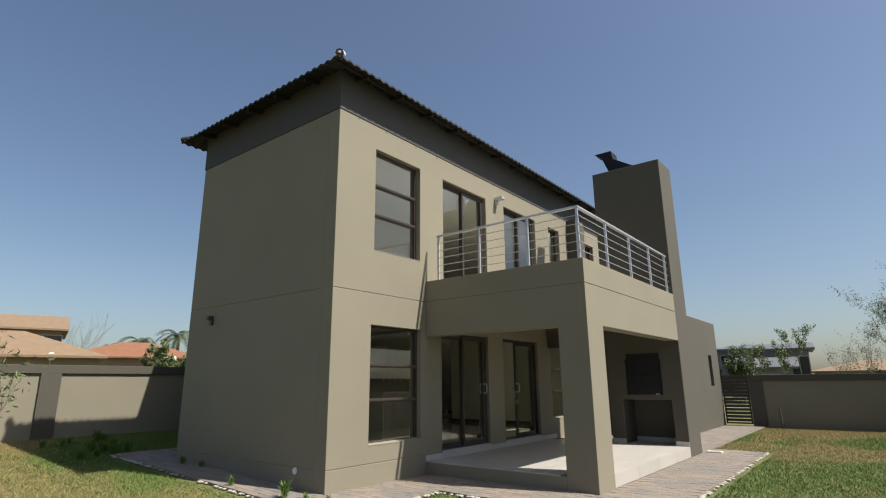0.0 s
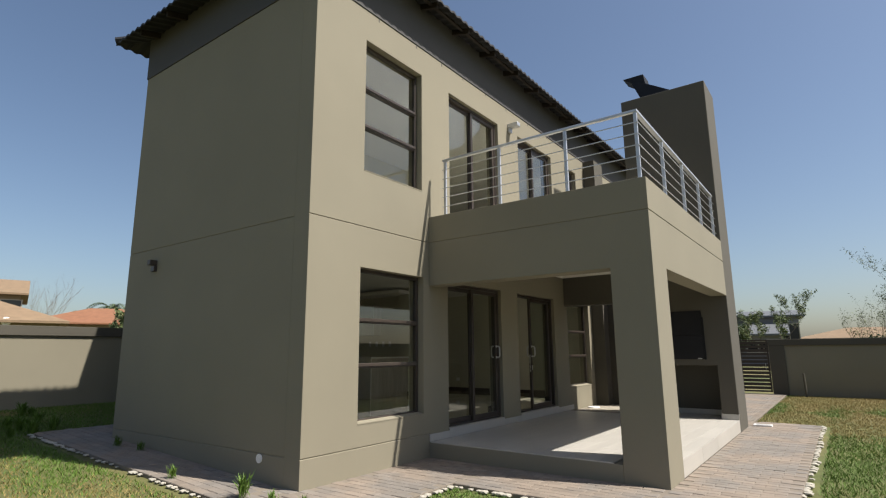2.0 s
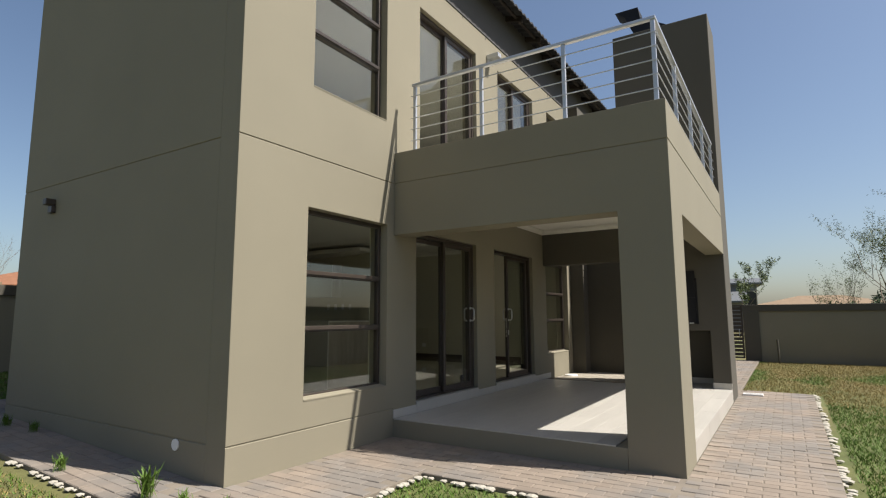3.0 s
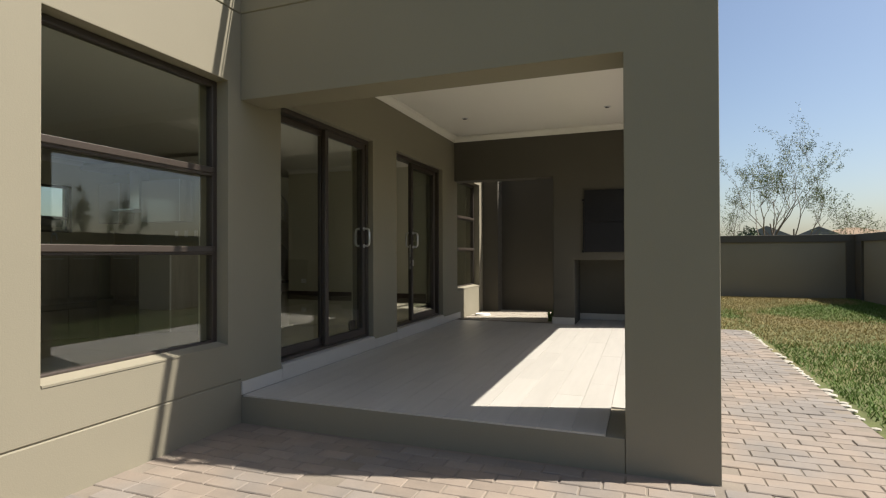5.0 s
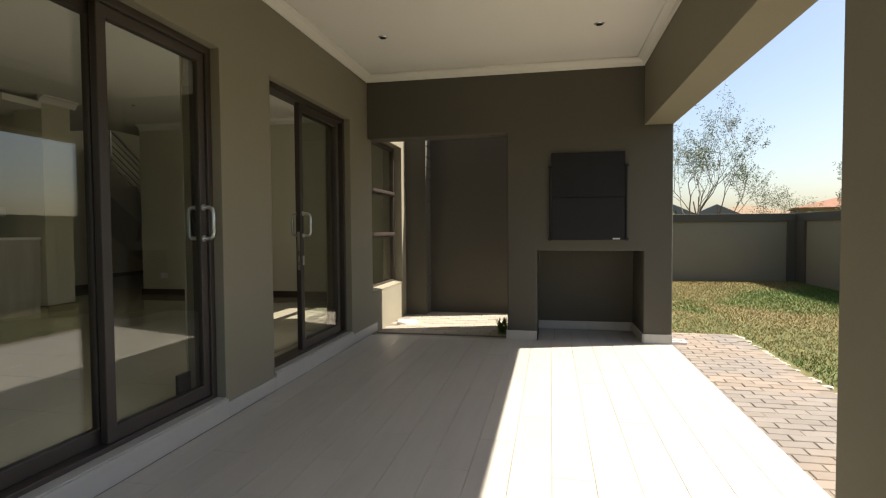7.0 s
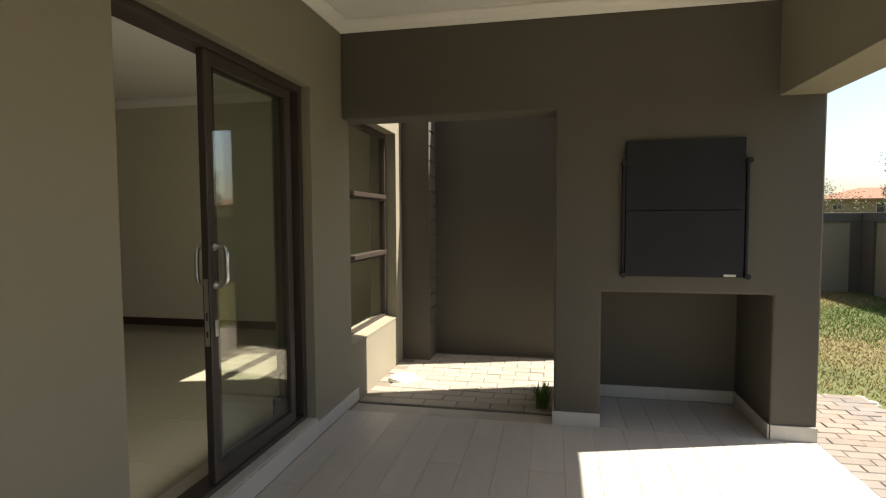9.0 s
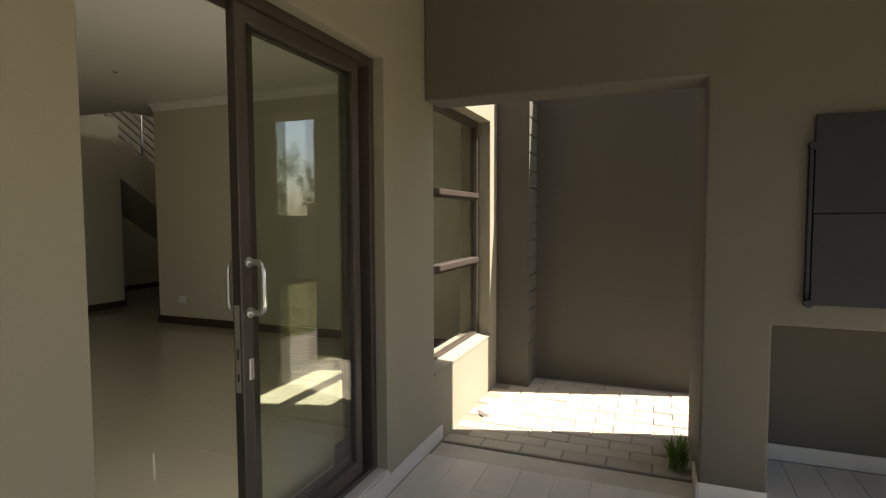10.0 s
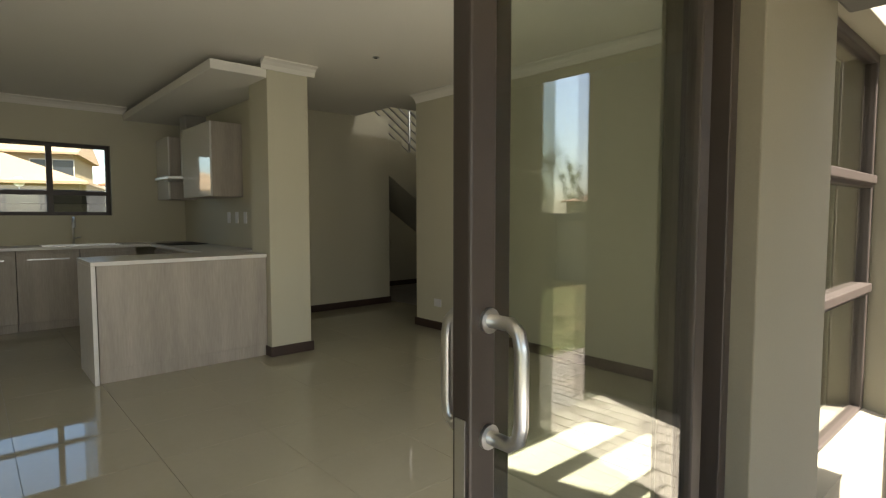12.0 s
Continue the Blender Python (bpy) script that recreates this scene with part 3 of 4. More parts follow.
single("ceiling_inside", csg([(XW + 0.262, XI - 0.001, YS + 0.262, 7.97, CEILZ, CEILZ + 0.05), (-14.398, XI - 0.001, 7.97, 14.69, CEILZ, CEILZ + 0.05), (-12.0, XI - 0.001, 14.69, 19.0, CEILZ, CEILZ + 0.05)]), CEIL,
       "plain white painted ceiling", "ceiling", "structure")
single("ceiling_upper", csg([(XW + 0.26, XI, YS + 0.26, 21.7, 5.9, 5.95), (-14.4, XW + 0.26, 7.96, 21.7, 5.9, 5.95)]), CEIL, "white painted upper ceiling", "ceiling", "structure")
single("roof_kitchen", csg([(-14.66, XW - 0.02, 7.7, 22.0, 6.0, 6.1)]), CONCRETE, "flat concrete roof of the kitchen side", "roof", "structure")
single("wall_upper_inner", csg([(-10.5, -10.4, YS + 0.3, 13.0, 3.12, 5.9)]), INNER, "cream painted wall of the upper rooms", "wall", "structure")
cn = cornice(-11.26, XI - 0.013, 9.5, 14.528, CEILZ - 0.001, s=0.09, sides="n")
single("cornice_living", cn, CEIL, "white coved cornice of the living room", "cornice", "structure")
single("cornice_kitchen", cornice(-14.384, -11.5, 9.42, 12.1, CEILZ - 0.001, s=0.09, sides="w"), CEIL, "white coved cornice of the kitchen", "cornice", "structure")
cc = cornice(-10.978, -10.6, 12.3, 13.3, CEILZ - 0.001, s=0.09, sides="w")
for v in cc.verts:
    v.co.y = 12.5 if v.co.y < 12.8 else 13.03
single("cornice_column", cc, CEIL, "white coved cornice on the column", "cornice", "structure")


def skirting(name, x0, x1, y0, y1):
    single(name, csg([(x0, x1, y0, y1, FL + 0.001, FL + 0.095)], (), 0.006), SKIRT, "dark stained wooden skirting board", "skirting", "structure")


skirting("baseboard_1", -11.285, XI - 0.013, 14.512, 14.529)
skirting("baseboard_2", -11.288, -11.271, 14.512, 14.70)
skirting("baseboard_3", -12.849, -12.832, 12.98, 15.285)
skirting("baseboard_4", -10.979, -10.962, 12.545, 12.985)
skirting("baseboard_5", -11.36, -10.979, 12.542, 12.559)
skirting("baseboard_6", -14.38, -14.363, 15.3, 18.9)
skirting("baseboard_7", XI - 0.03, XI - 0.013, 12.1, 14.51)

# stairs
st = thing("staircase", "cream plastered staircase with dark treads and a steel rail", "stairs")
for i in range(12):
    yy, zt = 14.74 + 0.262 * i, 3.12 - 0.178 * i
    outline = [(yy, zt), (yy + 0.262, zt), (yy + 0.262, zt - 0.72), (yy, zt - 0.542)]
    step = bmesh.new()
    a = [step.verts.new((-12.86, p, max(q, FL))) for p, q in outline]
    b = [step.verts.new((-13.9, p, max(q, FL))) for p, q in outline]
    step.faces.new(a)
    step.faces.new(b[::-1])
    for k in range(4):
        step.faces.new((a[k], b[k], b[(k + 1) % 4], a[(k + 1) % 4]))
    part("step", step, INNER, st)
for k in range(6):
    off = 0.12 + 0.13 * k
    part("rail_bar", tube(bmesh.new(), [(-12.9, 14.74, 3.12 + off), (-12.9, 17.45, 3.12 + off - 2.71 * 0.6794)], 0.014 if k < 5 else 0.022, 8), STEEL, st)
for yy in (14.94, 15.7, 16.6, 17.4):
    zz = 3.12 - (yy - 14.74) * 0.6794
    part("rail_post", tube(bmesh.new(), [(-12.9, yy, zz - 0.15), (-12.9, yy, zz + 0.78)], 0.02, 8), STEEL, st)

# kitchen
pen = thing("kitchen_peninsula", "pale oak kitchen peninsula with a white waterfall top", "kitchen counter")
part("front_panel", csg([(-11.10, -11.07, 11.19, 12.555, FL + 0.11, 1.217)], (), 0.002), OAK, pen)
part("plinth", csg([(-11.12, -11.085, 11.19, 12.555, FL + 0.001, FL + 0.11)], (), 0.002), OAK, pen)
part("worktop", csg([(-11.72, -11.05, 11.15, 12.556, 1.218, 1.25)], (), 0.003), QUARTZ, pen)
part("waterfall_end", csg([(-11.72, -11.05, 11.15, 11.182, FL + 0.001, 1.217)], (), 0.003), QUARTZ, pen)
part("carcass", csg([(-11.70, -11.121, 11.19, 12.555, FL + 0.002, 1.217)], (), 0.002), OAK, pen)


def base_unit(x0, x1, y0, y1, face, grp="kitchen base units"):
    u = thing("base_cabinet", "pale oak kitchen base cabinet with a plain door", "cabinet", grp)
    part("carcass", csg([(x0, x1, y0, y1, FL + 0.1, 1.21)], (), 0.002), OAK, u)
    part("plinth", csg([(x0, x1 - (0.05 if face == "x" else 0), y0 + (0.05 if face == "y" else 0), y1, FL + 0.001, FL + 0.1)]), OAK, u)
    d = part("door", csg([(x1 + 0.002, x1 + 0.02, y0 + 0.003, y1 - 0.003, FL + 0.105, 1.17)] if face == "x" else [(x0 + 0.003, x1 - 0.003, y0 - 0.02, y0 - 0.002, FL + 0.105, 1.17)], (), 0.003), OAK, u)
    part("handle", csg([(x1 + 0.02, x1 + 0.03, y0 + 0.1, y1 - 0.1, 1.10, 1.115)] if face == "x" else [(x0 + 0.1, x1 - 0.1, y0 - 0.03, y0 - 0.02, 1.10, 1.115)]), STEEL, d)


for i in range(4):
    base_unit(-14.38, -13.84, 9.65 + 0.6 * i, 10.245 + 0.6 * i, "x")
for i in range(3):
    base_unit(-13.78 + 0.68 * i, -13.105 + 0.68 * i, 12.26, 12.795, "y")
wt = csg([(-14.384, -13.78, 9.6, 12.798, 1.215, 1.248), (-13.78, -11.73, 12.2, 12.798, 1.215, 1.248)], [(-14.25, -13.9, 11.1, 11.9, 1.0, 1.4)], 0.003)
single("worktop", wt, QUARTZ, "white quartz kitchen worktop", "worktop")
single("kitchen_sink", csg([(-14.255, -13.895, 11.095, 11.905, 1.06, 1.252)], [(-14.245, -13.905, 11.105, 11.895, 1.07, 1.5)]), STEEL, "inset stainless steel sink", "sink")
single("hob", csg([(-13.81, -13.21, 12.27, 12.72, 1.249, 1.256)], (), 0.002), BLACKSTEEL, "flat black glass hob set in the worktop", "hob")
tap = thing("kitchen_tap", "chrome swan-neck kitchen tap beside the sink", "tap")
arc = [(-14.3, 11.45, 1.249), (-14.3, 11.45, 1.50)] + [(-14.22 - 0.08 * math.cos(a), 11.45, 1.50 + 0.08 * math.sin(a)) for a in (0.5, 1.0, 1.57, 2.2, 2.8)] + [(-14.14, 11.45, 1.46)]
part("spout", tube(bmesh.new(), arc, 0.013, 10), STEEL, tap, smooth=True)
part("lever", tube(bmesh.new(), [(-14.3, 11.45, 1.32), (-14.3, 11.53, 1.34)], 0.01, 8), STEEL, tap)


def wall_unit(x0, x1, z0, z1):
    u = thing("wall_cabinet", "pale oak wall cabinet with a gloss white door", "cabinet", "kitchen wall units")
    part("carcass", csg([(x0, x1, 12.47, 12.798, z0, z1)], (), 0.003), OAK, u)
    part("door", csg([(x0 + 0.002, x1 - 0.002, 12.448, 12.468, z0, z1)], (), 0.003), GLOSSWHITE, u)


wall_unit(-13.20, -12.22, 1.82, 2.63)
wall_unit(-14.38, -13.82, 1.82, 2.63)
hood = thing("cooker_hood", "stainless steel chimney cooker hood above the hob", "cooker hood")
part("canopy", csg([(-13.81, -13.21, 12.28, 12.798, 2.05, 2.085)], (), 0.004), STEEL, hood)
part("flue", csg([(-13.64, -13.38, 12.55, 12.798, 2.085, 2.862)], (), 0.004), STEEL, hood)
single("bulkhead", csg([(-14.38, -10.985, 12.06, 12.558, 2.865, 2.95), (-14.38, -11.412, 12.558, 12.798, 2.865, 2.95)], (), 0.004), CEIL, "white dropped ceiling panel over the kitchen wall", "bulkhead", "structure")
for sx in (-12.66, -12.41, -12.16, -11.92):
    s = thing("wall_socket", "white double wall socket on the splashback", "socket", "splashback sockets")
    part("plate", csg([(sx - 0.04, sx + 0.04, 12.788, 12.799, 1.52, 1.65)], (), 0.003), WHITEPLASTIC, s)
    part("rocker", csg([(sx - 0.015, sx + 0.015, 12.782, 12.788, 1.565, 1.605)], (), 0.002), WHITEPLASTIC, s)
s = thing("wall_socket", "white wall socket low on the living room wall", "socket")
part("plate", csg([(-10.93, -10.81, 14.518, 14.529, 0.55, 0.64)], (), 0.003), WHITEPLASTIC, s)
part("rocker", csg([(-10.89, -10.86, 14.512, 14.518, 0.58, 0.61)], (), 0.002), WHITEPLASTIC, s)
kw = thing("window_7", "bronze kitchen window with a low transom", "window", kind="structure")
part("window_frame", csg([(-14.53, -14.47, 10.3, 11.90, 1.61, 2.515)], [(-15, -14, 10.345, 11.22, 1.92, 2.47), (-15, -14, 11.285, 11.855, 1.92, 2.47), (-15, -14, 10.345, 11.22, 1.655, 1.865), (-15, -14, 11.285, 11.855, 1.655, 1.865)], 0.004), BRONZE, kw)
for a, b in ((10.345, 11.22), (11.285, 11.855)):
    for c, d in ((1.92, 2.47), (1.655, 1.865)):
        p = part("pane", box(-14.504, -14.496, a, b, c, d), GLASS, kw)
        p.visible_shadow = False

# ---- ground ----
def ground_z(x, y):
    return G - 0.045 + slope(x)


xs = [-600, -200, -80, -40, -25, -17, -16, -15, -14, -13, -12, -11, -10, -7, -3, 0, 3, 8, 20, 60, 200, 600]
ys = [-400, -100, -30, -10, -4, 0, 3, 6, 10, 14, 18, 22, 26, 40, 80, 200, 900]
gv = [(x, y, ground_z(x, y)) for x in xs for y in ys]
gf = [(i * len(ys) + j, (i + 1) * len(ys) + j, (i + 1) * len(ys) + j + 1, i * len(ys) + j + 1) for i in range(len(xs) - 1) for j in range(len(ys) - 1)]
tagged(stuff_mesh("ground", gv, gf, SOIL), "patchy green and straw-dry lawn ground", "lawn", "", "structure")

# inner floor base
single("floor", csg([(XW + 0.262, XI + 0.06, YS + 0.262, 7.96, FL - 0.15, FL - 0.008), (-14.398, XI + 0.06, 7.96, 19.0, FL - 0.15, FL - 0.008)]), GROUT, "polished beige porcelain tiled floor", "floor", "structure")
floor_ob = bpy.data.objects["floor"]


# ---- boundary walls ----
def boundary(name, x0, x1, y0, y1, z0, z1, piers, axis, face):
    """A panelled garden wall: dark cap and piers round recessed light panels."""
    w = thing(name, "plastered garden wall with dark piers and pale recessed panels", "garden wall", kind="structure")
    if axis == "x":
        part("panel", csg([(x0, x1, y0 + 0.05, y1 - 0.05, z0, z1 - 0.2)]), PLASTER, w)
        part("cap", csg([(x0, x1, y0, y1, z1 - 0.2, z1)], (), 0.008), DARKPLASTER, w)
        for p in piers:
            part("pier", csg([(p, p + 0.42, y0 - 0.01, y1 + 0.01, z0, z1 - 0.2)], (), 0.008), DARKPLASTER, w)
    else:
        part("panel", csg([(x0 + 0.05, x1 - 0.05, y0, y1, z0, z1 - 0.2)]), PLASTER, w)
        part("cap", csg([(x0, x1, y0, y1, z1 - 0.2, z1)], (), 0.008), DARKPLASTER, w)
        for p in piers:
            part("pier", csg([(x0 - 0.01, x1 + 0.01, p, p + 0.42, z0, z1 - 0.2)], (), 0.008), DARKPLASTER, w)


boundary("garden_wall_north", -3.9, 1.62, 22.0, 22.24, -0.4, 1.66, (-3.88, 1.2), "x", -1)
boundary("garden_wall_east", 1.4, 1.64, -6.0, 22.0, -0.4, 1.66, (21.55, 16.5, 11.5, 6.5, 1.5, -3.5), "y", -1)
boundary("garden_wall_west", -15.64, -15.4, -6.0, 22.0, -0.4, 1.97, (7.9, 4.38, 0.8, -2.8), "y", 1)
boundary("garden_wall_south", -15.64, 1.64, -6.24, -6.0, -0.4, 1.9, (-12.0, -8.0, -4.0, 0.0), "x", 1)
boundary("garden_wall_kitchen", -15.4, -14.66, 20.0, 20.24, -0.4, 1.99, (), "x", 1)

gate = thing("garden_gate", "brown steel slatted garden gate", "gate")
part("gate_frame", csg([(-4.75, -3.91, 22.05, 22.09, G + 0.05, 1.66)], [(-4.70, -3.96, 22.0, 22.2, G + 0.10, 1.61)], 0.004), BRONZE, gate)
for i in range(13):
    zz = G + 0.13 + 0.118 * i
    part("slat", csg([(-4.70, -3.96, 22.06, 22.08, zz, zz + 0.09)], (), 0.003), BRONZE, gate)
part("handle", tube(bmesh.new(), [(-4.02, 22.04, 0.7), (-4.02, 22.0, 0.72), (-4.02, 22.0, 0.88), (-4.02, 22.04, 0.9)], 0.012, 8), STEEL, gate)
single("garden_tap_post", tube(bmesh.new(), [(-3.0, 21.7, G - 0.1), (-3.02, 21.7, 0.62)], 0.03, 8), DARKPLASTER, "short upright garden tap pipe by the wall", "pipe")


# ---- plants ----
def tree(name, at, height, spread, label, leaf_mat=LEAF, leaves=1500, stems=4, seed=1, size=0.14, depth=4):
    rng = random.Random(seed)
    t = thing(name, label, "tree", at=at)
    wood, tips = bmesh.new(), []

    def grow(p, d, length, r, level):
        pts, q, dd = [p], p.copy(), d.copy()
        for _ in range(4):
            dd = (dd + Vector((rng.uniform(-0.2, 0.2), rng.uniform(-0.2, 0.2), rng.uniform(-0.05, 0.16)))).normalized()
            q = q + dd * length / 4
            pts.append(q.copy())
        tube(wood, pts, [r * (1 - 0.13 * i) for i in range(5)], 6 if level < 2 else 4, caps=False)
        if level >= 2:
            tips.extend(pts[1:])
        if level < depth:
            for _ in range(rng.choice((2, 3, 3))):
                a = rng.uniform(0, 6.283)
                side = Vector((math.cos(a), math.sin(a), rng.uniform(0.0, 0.5))) * rng.uniform(0.45, 0.85)
                grow(pts[rng.choice((2, 3, 4, 4))], (dd + side).normalized(), length * rng.uniform(0.55, 0.8), r * 0.5, level + 1)

    for s in range(stems):
        a = 6.283 * s / stems + rng.uniform(-0.4, 0.4)
        lean = spread / height * rng.uniform(0.5, 1.0)
        grow(Vector((0.1 * math.cos(a), 0.1 * math.sin(a), -0.2)), Vector((lean * math.cos(a), lean * math.sin(a), 1)).normalized(), height * rng.uniform(0.36, 0.46), 0.026 * height / 3, 0)
    zmax = max(p.z for p in tips)
    k = height / zmax
    mz = sum(p.z for p in tips) / len(tips)
    mx, my = sum(p.x for p in tips) / len(tips) / mz, sum(p.y for p in tips) / len(tips) / mz
    radii = sorted(math.hypot(p.x - mx * p.z, p.y - my * p.z) for p in tips)
    wide = spread / 2 / radii[int(len(radii) * 0.93)]

    def settle(p):
        return Vector(((p.x - mx * p.z) * wide, (p.y - my * p.z) * wide, p.z * k))

    for v in wood.verts:
        v.co = settle(v.co)
    part("trunk", wood, BARK, t, "thin forked trunks and branches")
    verts, faces = [], []
    for _ in range(leaves):
        p = rng.choice(tips)
        p = settle(p) + Vector([rng.gauss(0, 0.07) for _ in range(3)])
        u = Vector([rng.gauss(0, 1) for _ in range(3)]).normalized()
        w = u.cross(Vector([rng.gauss(0, 1) for _ in range(3)])).normalized()
        ln, wd = size * rng.uniform(0.6, 1.3), size * 0.22
        i = len(verts)
        verts += [p - u * ln, p + w * wd, p + u * ln, p - w * wd]
        faces.append((i, i + 1, i + 2, i + 3))
    crown = stuff_mesh("crown", verts, faces, leaf_mat, t)
    return t


tree("tree", (1.35, 29.8, -0.1), 7.0, 4.7, "slender multi-stemmed tree with sparse spring leaves", leaves=7000, stems=4, seed=4, size=0.055, depth=5)
tree("tree", (-0.75, 30.0, -0.1), 4.3, 3.0, "small thinly leaved tree behind the garden wall", leaves=1500, stems=4, seed=7, size=0.05, depth=5)
tree("tree", (3.95, 30.0, -0.1), 3.55, 3.4, "low nearly bare tree behind the garden wall", leaves=1800, stems=4, seed=9, size=0.05, depth=5)
tree("tree", (-5.5, 41.0, -0.1), 4.9, 4.2, "leaning tree with an open green crown", leaves=4200, stems=2, seed=12, size=0.09, depth=5)
tree("tree", (7.5, 9.5, -0.1), 5.6, 3.8, "garden tree with sparse leaves beyond the east wall", leaves=4000, stems=4, seed=15, size=0.06)
tree("tree", (9.0, 18.4, -0.1), 3.9, 3.0, "thinly leaved tree beyond the east wall", leaves=3600, stems=4, seed=17, size=0.06)
tree("tree", (7.6, 30.4, -0.1), 5.5, 3.2, "upright leafy tree beyond the corner of the garden", leaves=5000, stems=3, seed=33, size=0.06, depth=5)
tree("tree", (8.5, 2.5, -0.1), 4.6, 4.0, "low spreading tree beyond the east wall", leaves=3000, stems=5, seed=19, size=0.06)
tree("tree", (-10.9, 1.75, -0.1), 2.7, 2.2, "young tree with drooping narrow leaves", leaves=700, stems=3, seed=21, size=0.06)
tree("tree", (-35.8, 17.5, -0.1), 4.4, 3.4, "dense green garden tree", LEAF, 6000, 5, seed=23, size=0.26)
tree("tree", (-60.0, 26.5, -0.1), 5.6, 2.6, "slim dark green tree before a tiled roof", DARKLEAF, 3000, 4, seed=25, size=0.22)
tree("tree", (-72.0, 23.5, -0.1), 10.6, 6.0, "bare winter tree behind a roof", leaves=120, stems=4, seed=27, size=0.08)
tree("bush", (-8.5, 46.0, -0.1), 3.4, 3.4, "round dark shrub behind the garden wall", DARKLEAF, 3500, 6, seed=29, size=0.2)
tree("bush", (1.5, 40.0, -0.1), 2.7, 3.4, "round dark shrub behind the garden wall", DARKLEAF, 3000, 6, seed=31, size=0.2)


def palm(at, height, seed):
    rng = random.Random(seed)
    t = thing("palm_tree", "tall palm with arching feathery fronds", "palm tree", at=at)
    part("trunk", tube(bmesh.new(), [(0, 0, -0.2), (0.05, 0, height * 0.5), (0, 0.05, height)], [0.28, 0.2, 0.22], 8), BARK, t)
    for k in range(20):
        a, up = rng.uniform(0, 6.283), rng.uniform(0.1, 1.1)
        fr, pts = bmesh.new(), []
        for s in range(8):
            d = s / 7 * 3.6
            pts.append(Vector((math.cos(a) * d * 0.8, math.sin(a) * d * 0.8, height + up * d - 0.27 * d * d)))
        side = Vector((-math.sin(a), math.cos(a), 0))
        for p, q in zip(pts, pts[1:]):
            for sg in (1, -1):
                for h in (0.0, 0.5):
                    r = p.lerp(q, h)
                    tip = r + side * sg * 0.55 + (q - p) * 0.6 - Vector((0, 0, 0.16))
                    fr.faces.new([fr.verts.new(c) for c in (r, r + (q - p) * 0.4, tip)])
        part("frond", fr, DARKLEAF, t)


palm((-77.0, 32.5, -0.1), 7.0, 3)
palm((-73.5, 35.6, -0.1), 7.8, 5)
palm((-84.0, 30.5, -0.1), 6.4, 8)


# ---- neighbouring houses ----
def house(at, turn, w, d, h, roof_h, wall_mat, roof_mat, label, windows, hip=True, over=0.5):
    o = thing("house", label, "house", at=at)
    o.rotation_euler = (0, 0, radians(turn))
    cutw = [(x0, x1, -d / 2 - 0.2, -d / 2 + 0.12, z0, z1) for x0, x1, z0, z1 in windows]
    part("wall", csg([(-w / 2, w / 2, -d / 2, d / 2, -0.5, h)], cutw), wall_mat, o)
    rb = bmesh.new()
    a, b = w / 2 + over, d / 2 + over
    base = [rb.verts.new(p) for p in ((-a, -b, h), (a, -b, h), (a, b, h), (-a, b, h))]
    low = [rb.verts.new((v.co.x, v.co.y, h - 0.15)) for v in base]
    inset = b if hip else 0.0
    r0, r1 = rb.verts.new((-a + inset, 0, h + roof_h)), rb.verts.new((a - inset, 0, h + roof_h))
    for f in ((base[0], base[1], r1, r0), (base[2], base[3], r0, r1), (base[1], base[2], r1), (base[3], base[0], r0)):
        rb.faces.new(f)
    for i in range(4):
        rb.faces.new((low[i], low[(i + 1) % 4], base[(i + 1) % 4], base[i]))
    rb.faces.new(low[::-1])
    part("roof", rb, roof_mat, o)
    for x0, x1, z0, z1 in windows:
        wn = part("window", box(x0 + 0.01, x1 - 0.01, -d / 2 + 0.06, -d / 2 + 0.1, z0 + 0.01, z1 - 0.01), WINDARK, o)
        part("window_frame", csg([(x0, x1, -d / 2 + 0.02, -d / 2 + 0.06, z0, z1)], [(x0 + 0.07, (x0 + x1) / 2 - 0.03, -d, 0, z0 + 0.07, z1 - 0.07), ((x0 + x1) / 2 + 0.03, x1 - 0.07, -d, 0, z0 + 0.07, z1 - 0.07)]), CONCRETE, wn)
    return o


house((-62.0, 12.0, 0), 74, 12.5, 10, 6.3, 1.6, TANWALL, TANROOF, "two-storey tan house with a sand tiled roof", [(-6.2, -3.0, 4.2, 5.8), (-1.0, 2.0, 4.2, 5.8), (3.6, 6.4, 4.2, 5.8)], hip=False)
house((-50.0, 7.0, 0), 74, 20, 9, 3.5, 1.9, TANWALL, TANROOF, "low tan house wing with a sand tiled roof", [(-7, -5, 1.0, 2.2), (-1, 1, 1.0, 2.2), (5, 7, 1.0, 2.2)])
house((-69.5, 28.7, 0), 67, 13, 10, 4.6, 1.9, TANWALL, REDROOF, "house with a terracotta tiled roof", [(-4, -2, 1.5, 3.0), (2, 4, 1.5, 3.0)])
house((-10.6, 66.0, 0), 6, 7, 7, 4.6, 0.6, GREYHOUSE, GREYROOF, "grey modern two-storey house with sheet roofs", [(-2.6, -1.2, 3.0, 4.0)])
house((-7.0, 62.0, 0), 6, 3.6, 6, 4.3, 0.6, GREYHOUSE, GREYROOF, "grey modern house wing with white trim", [(0.2, 1.8, 1.4, 3.6)], hip=False)
house((-8.2, 58.0, 0), 6, 4.0, 5, 2.6, 0.9, GREYHOUSE, GREYROOF, "small grey gabled house wing", [(-0.8, 1.0, 1.0, 2.0)], hip=False)
house((0.6, 78.0, 0), 2, 13, 9, 2.4, 1.2, TANWALL, TANROOF, "low house with an orange tiled roof", [(-5, -3, 1.2, 2.2), (2, 4, 1.2, 2.2)])
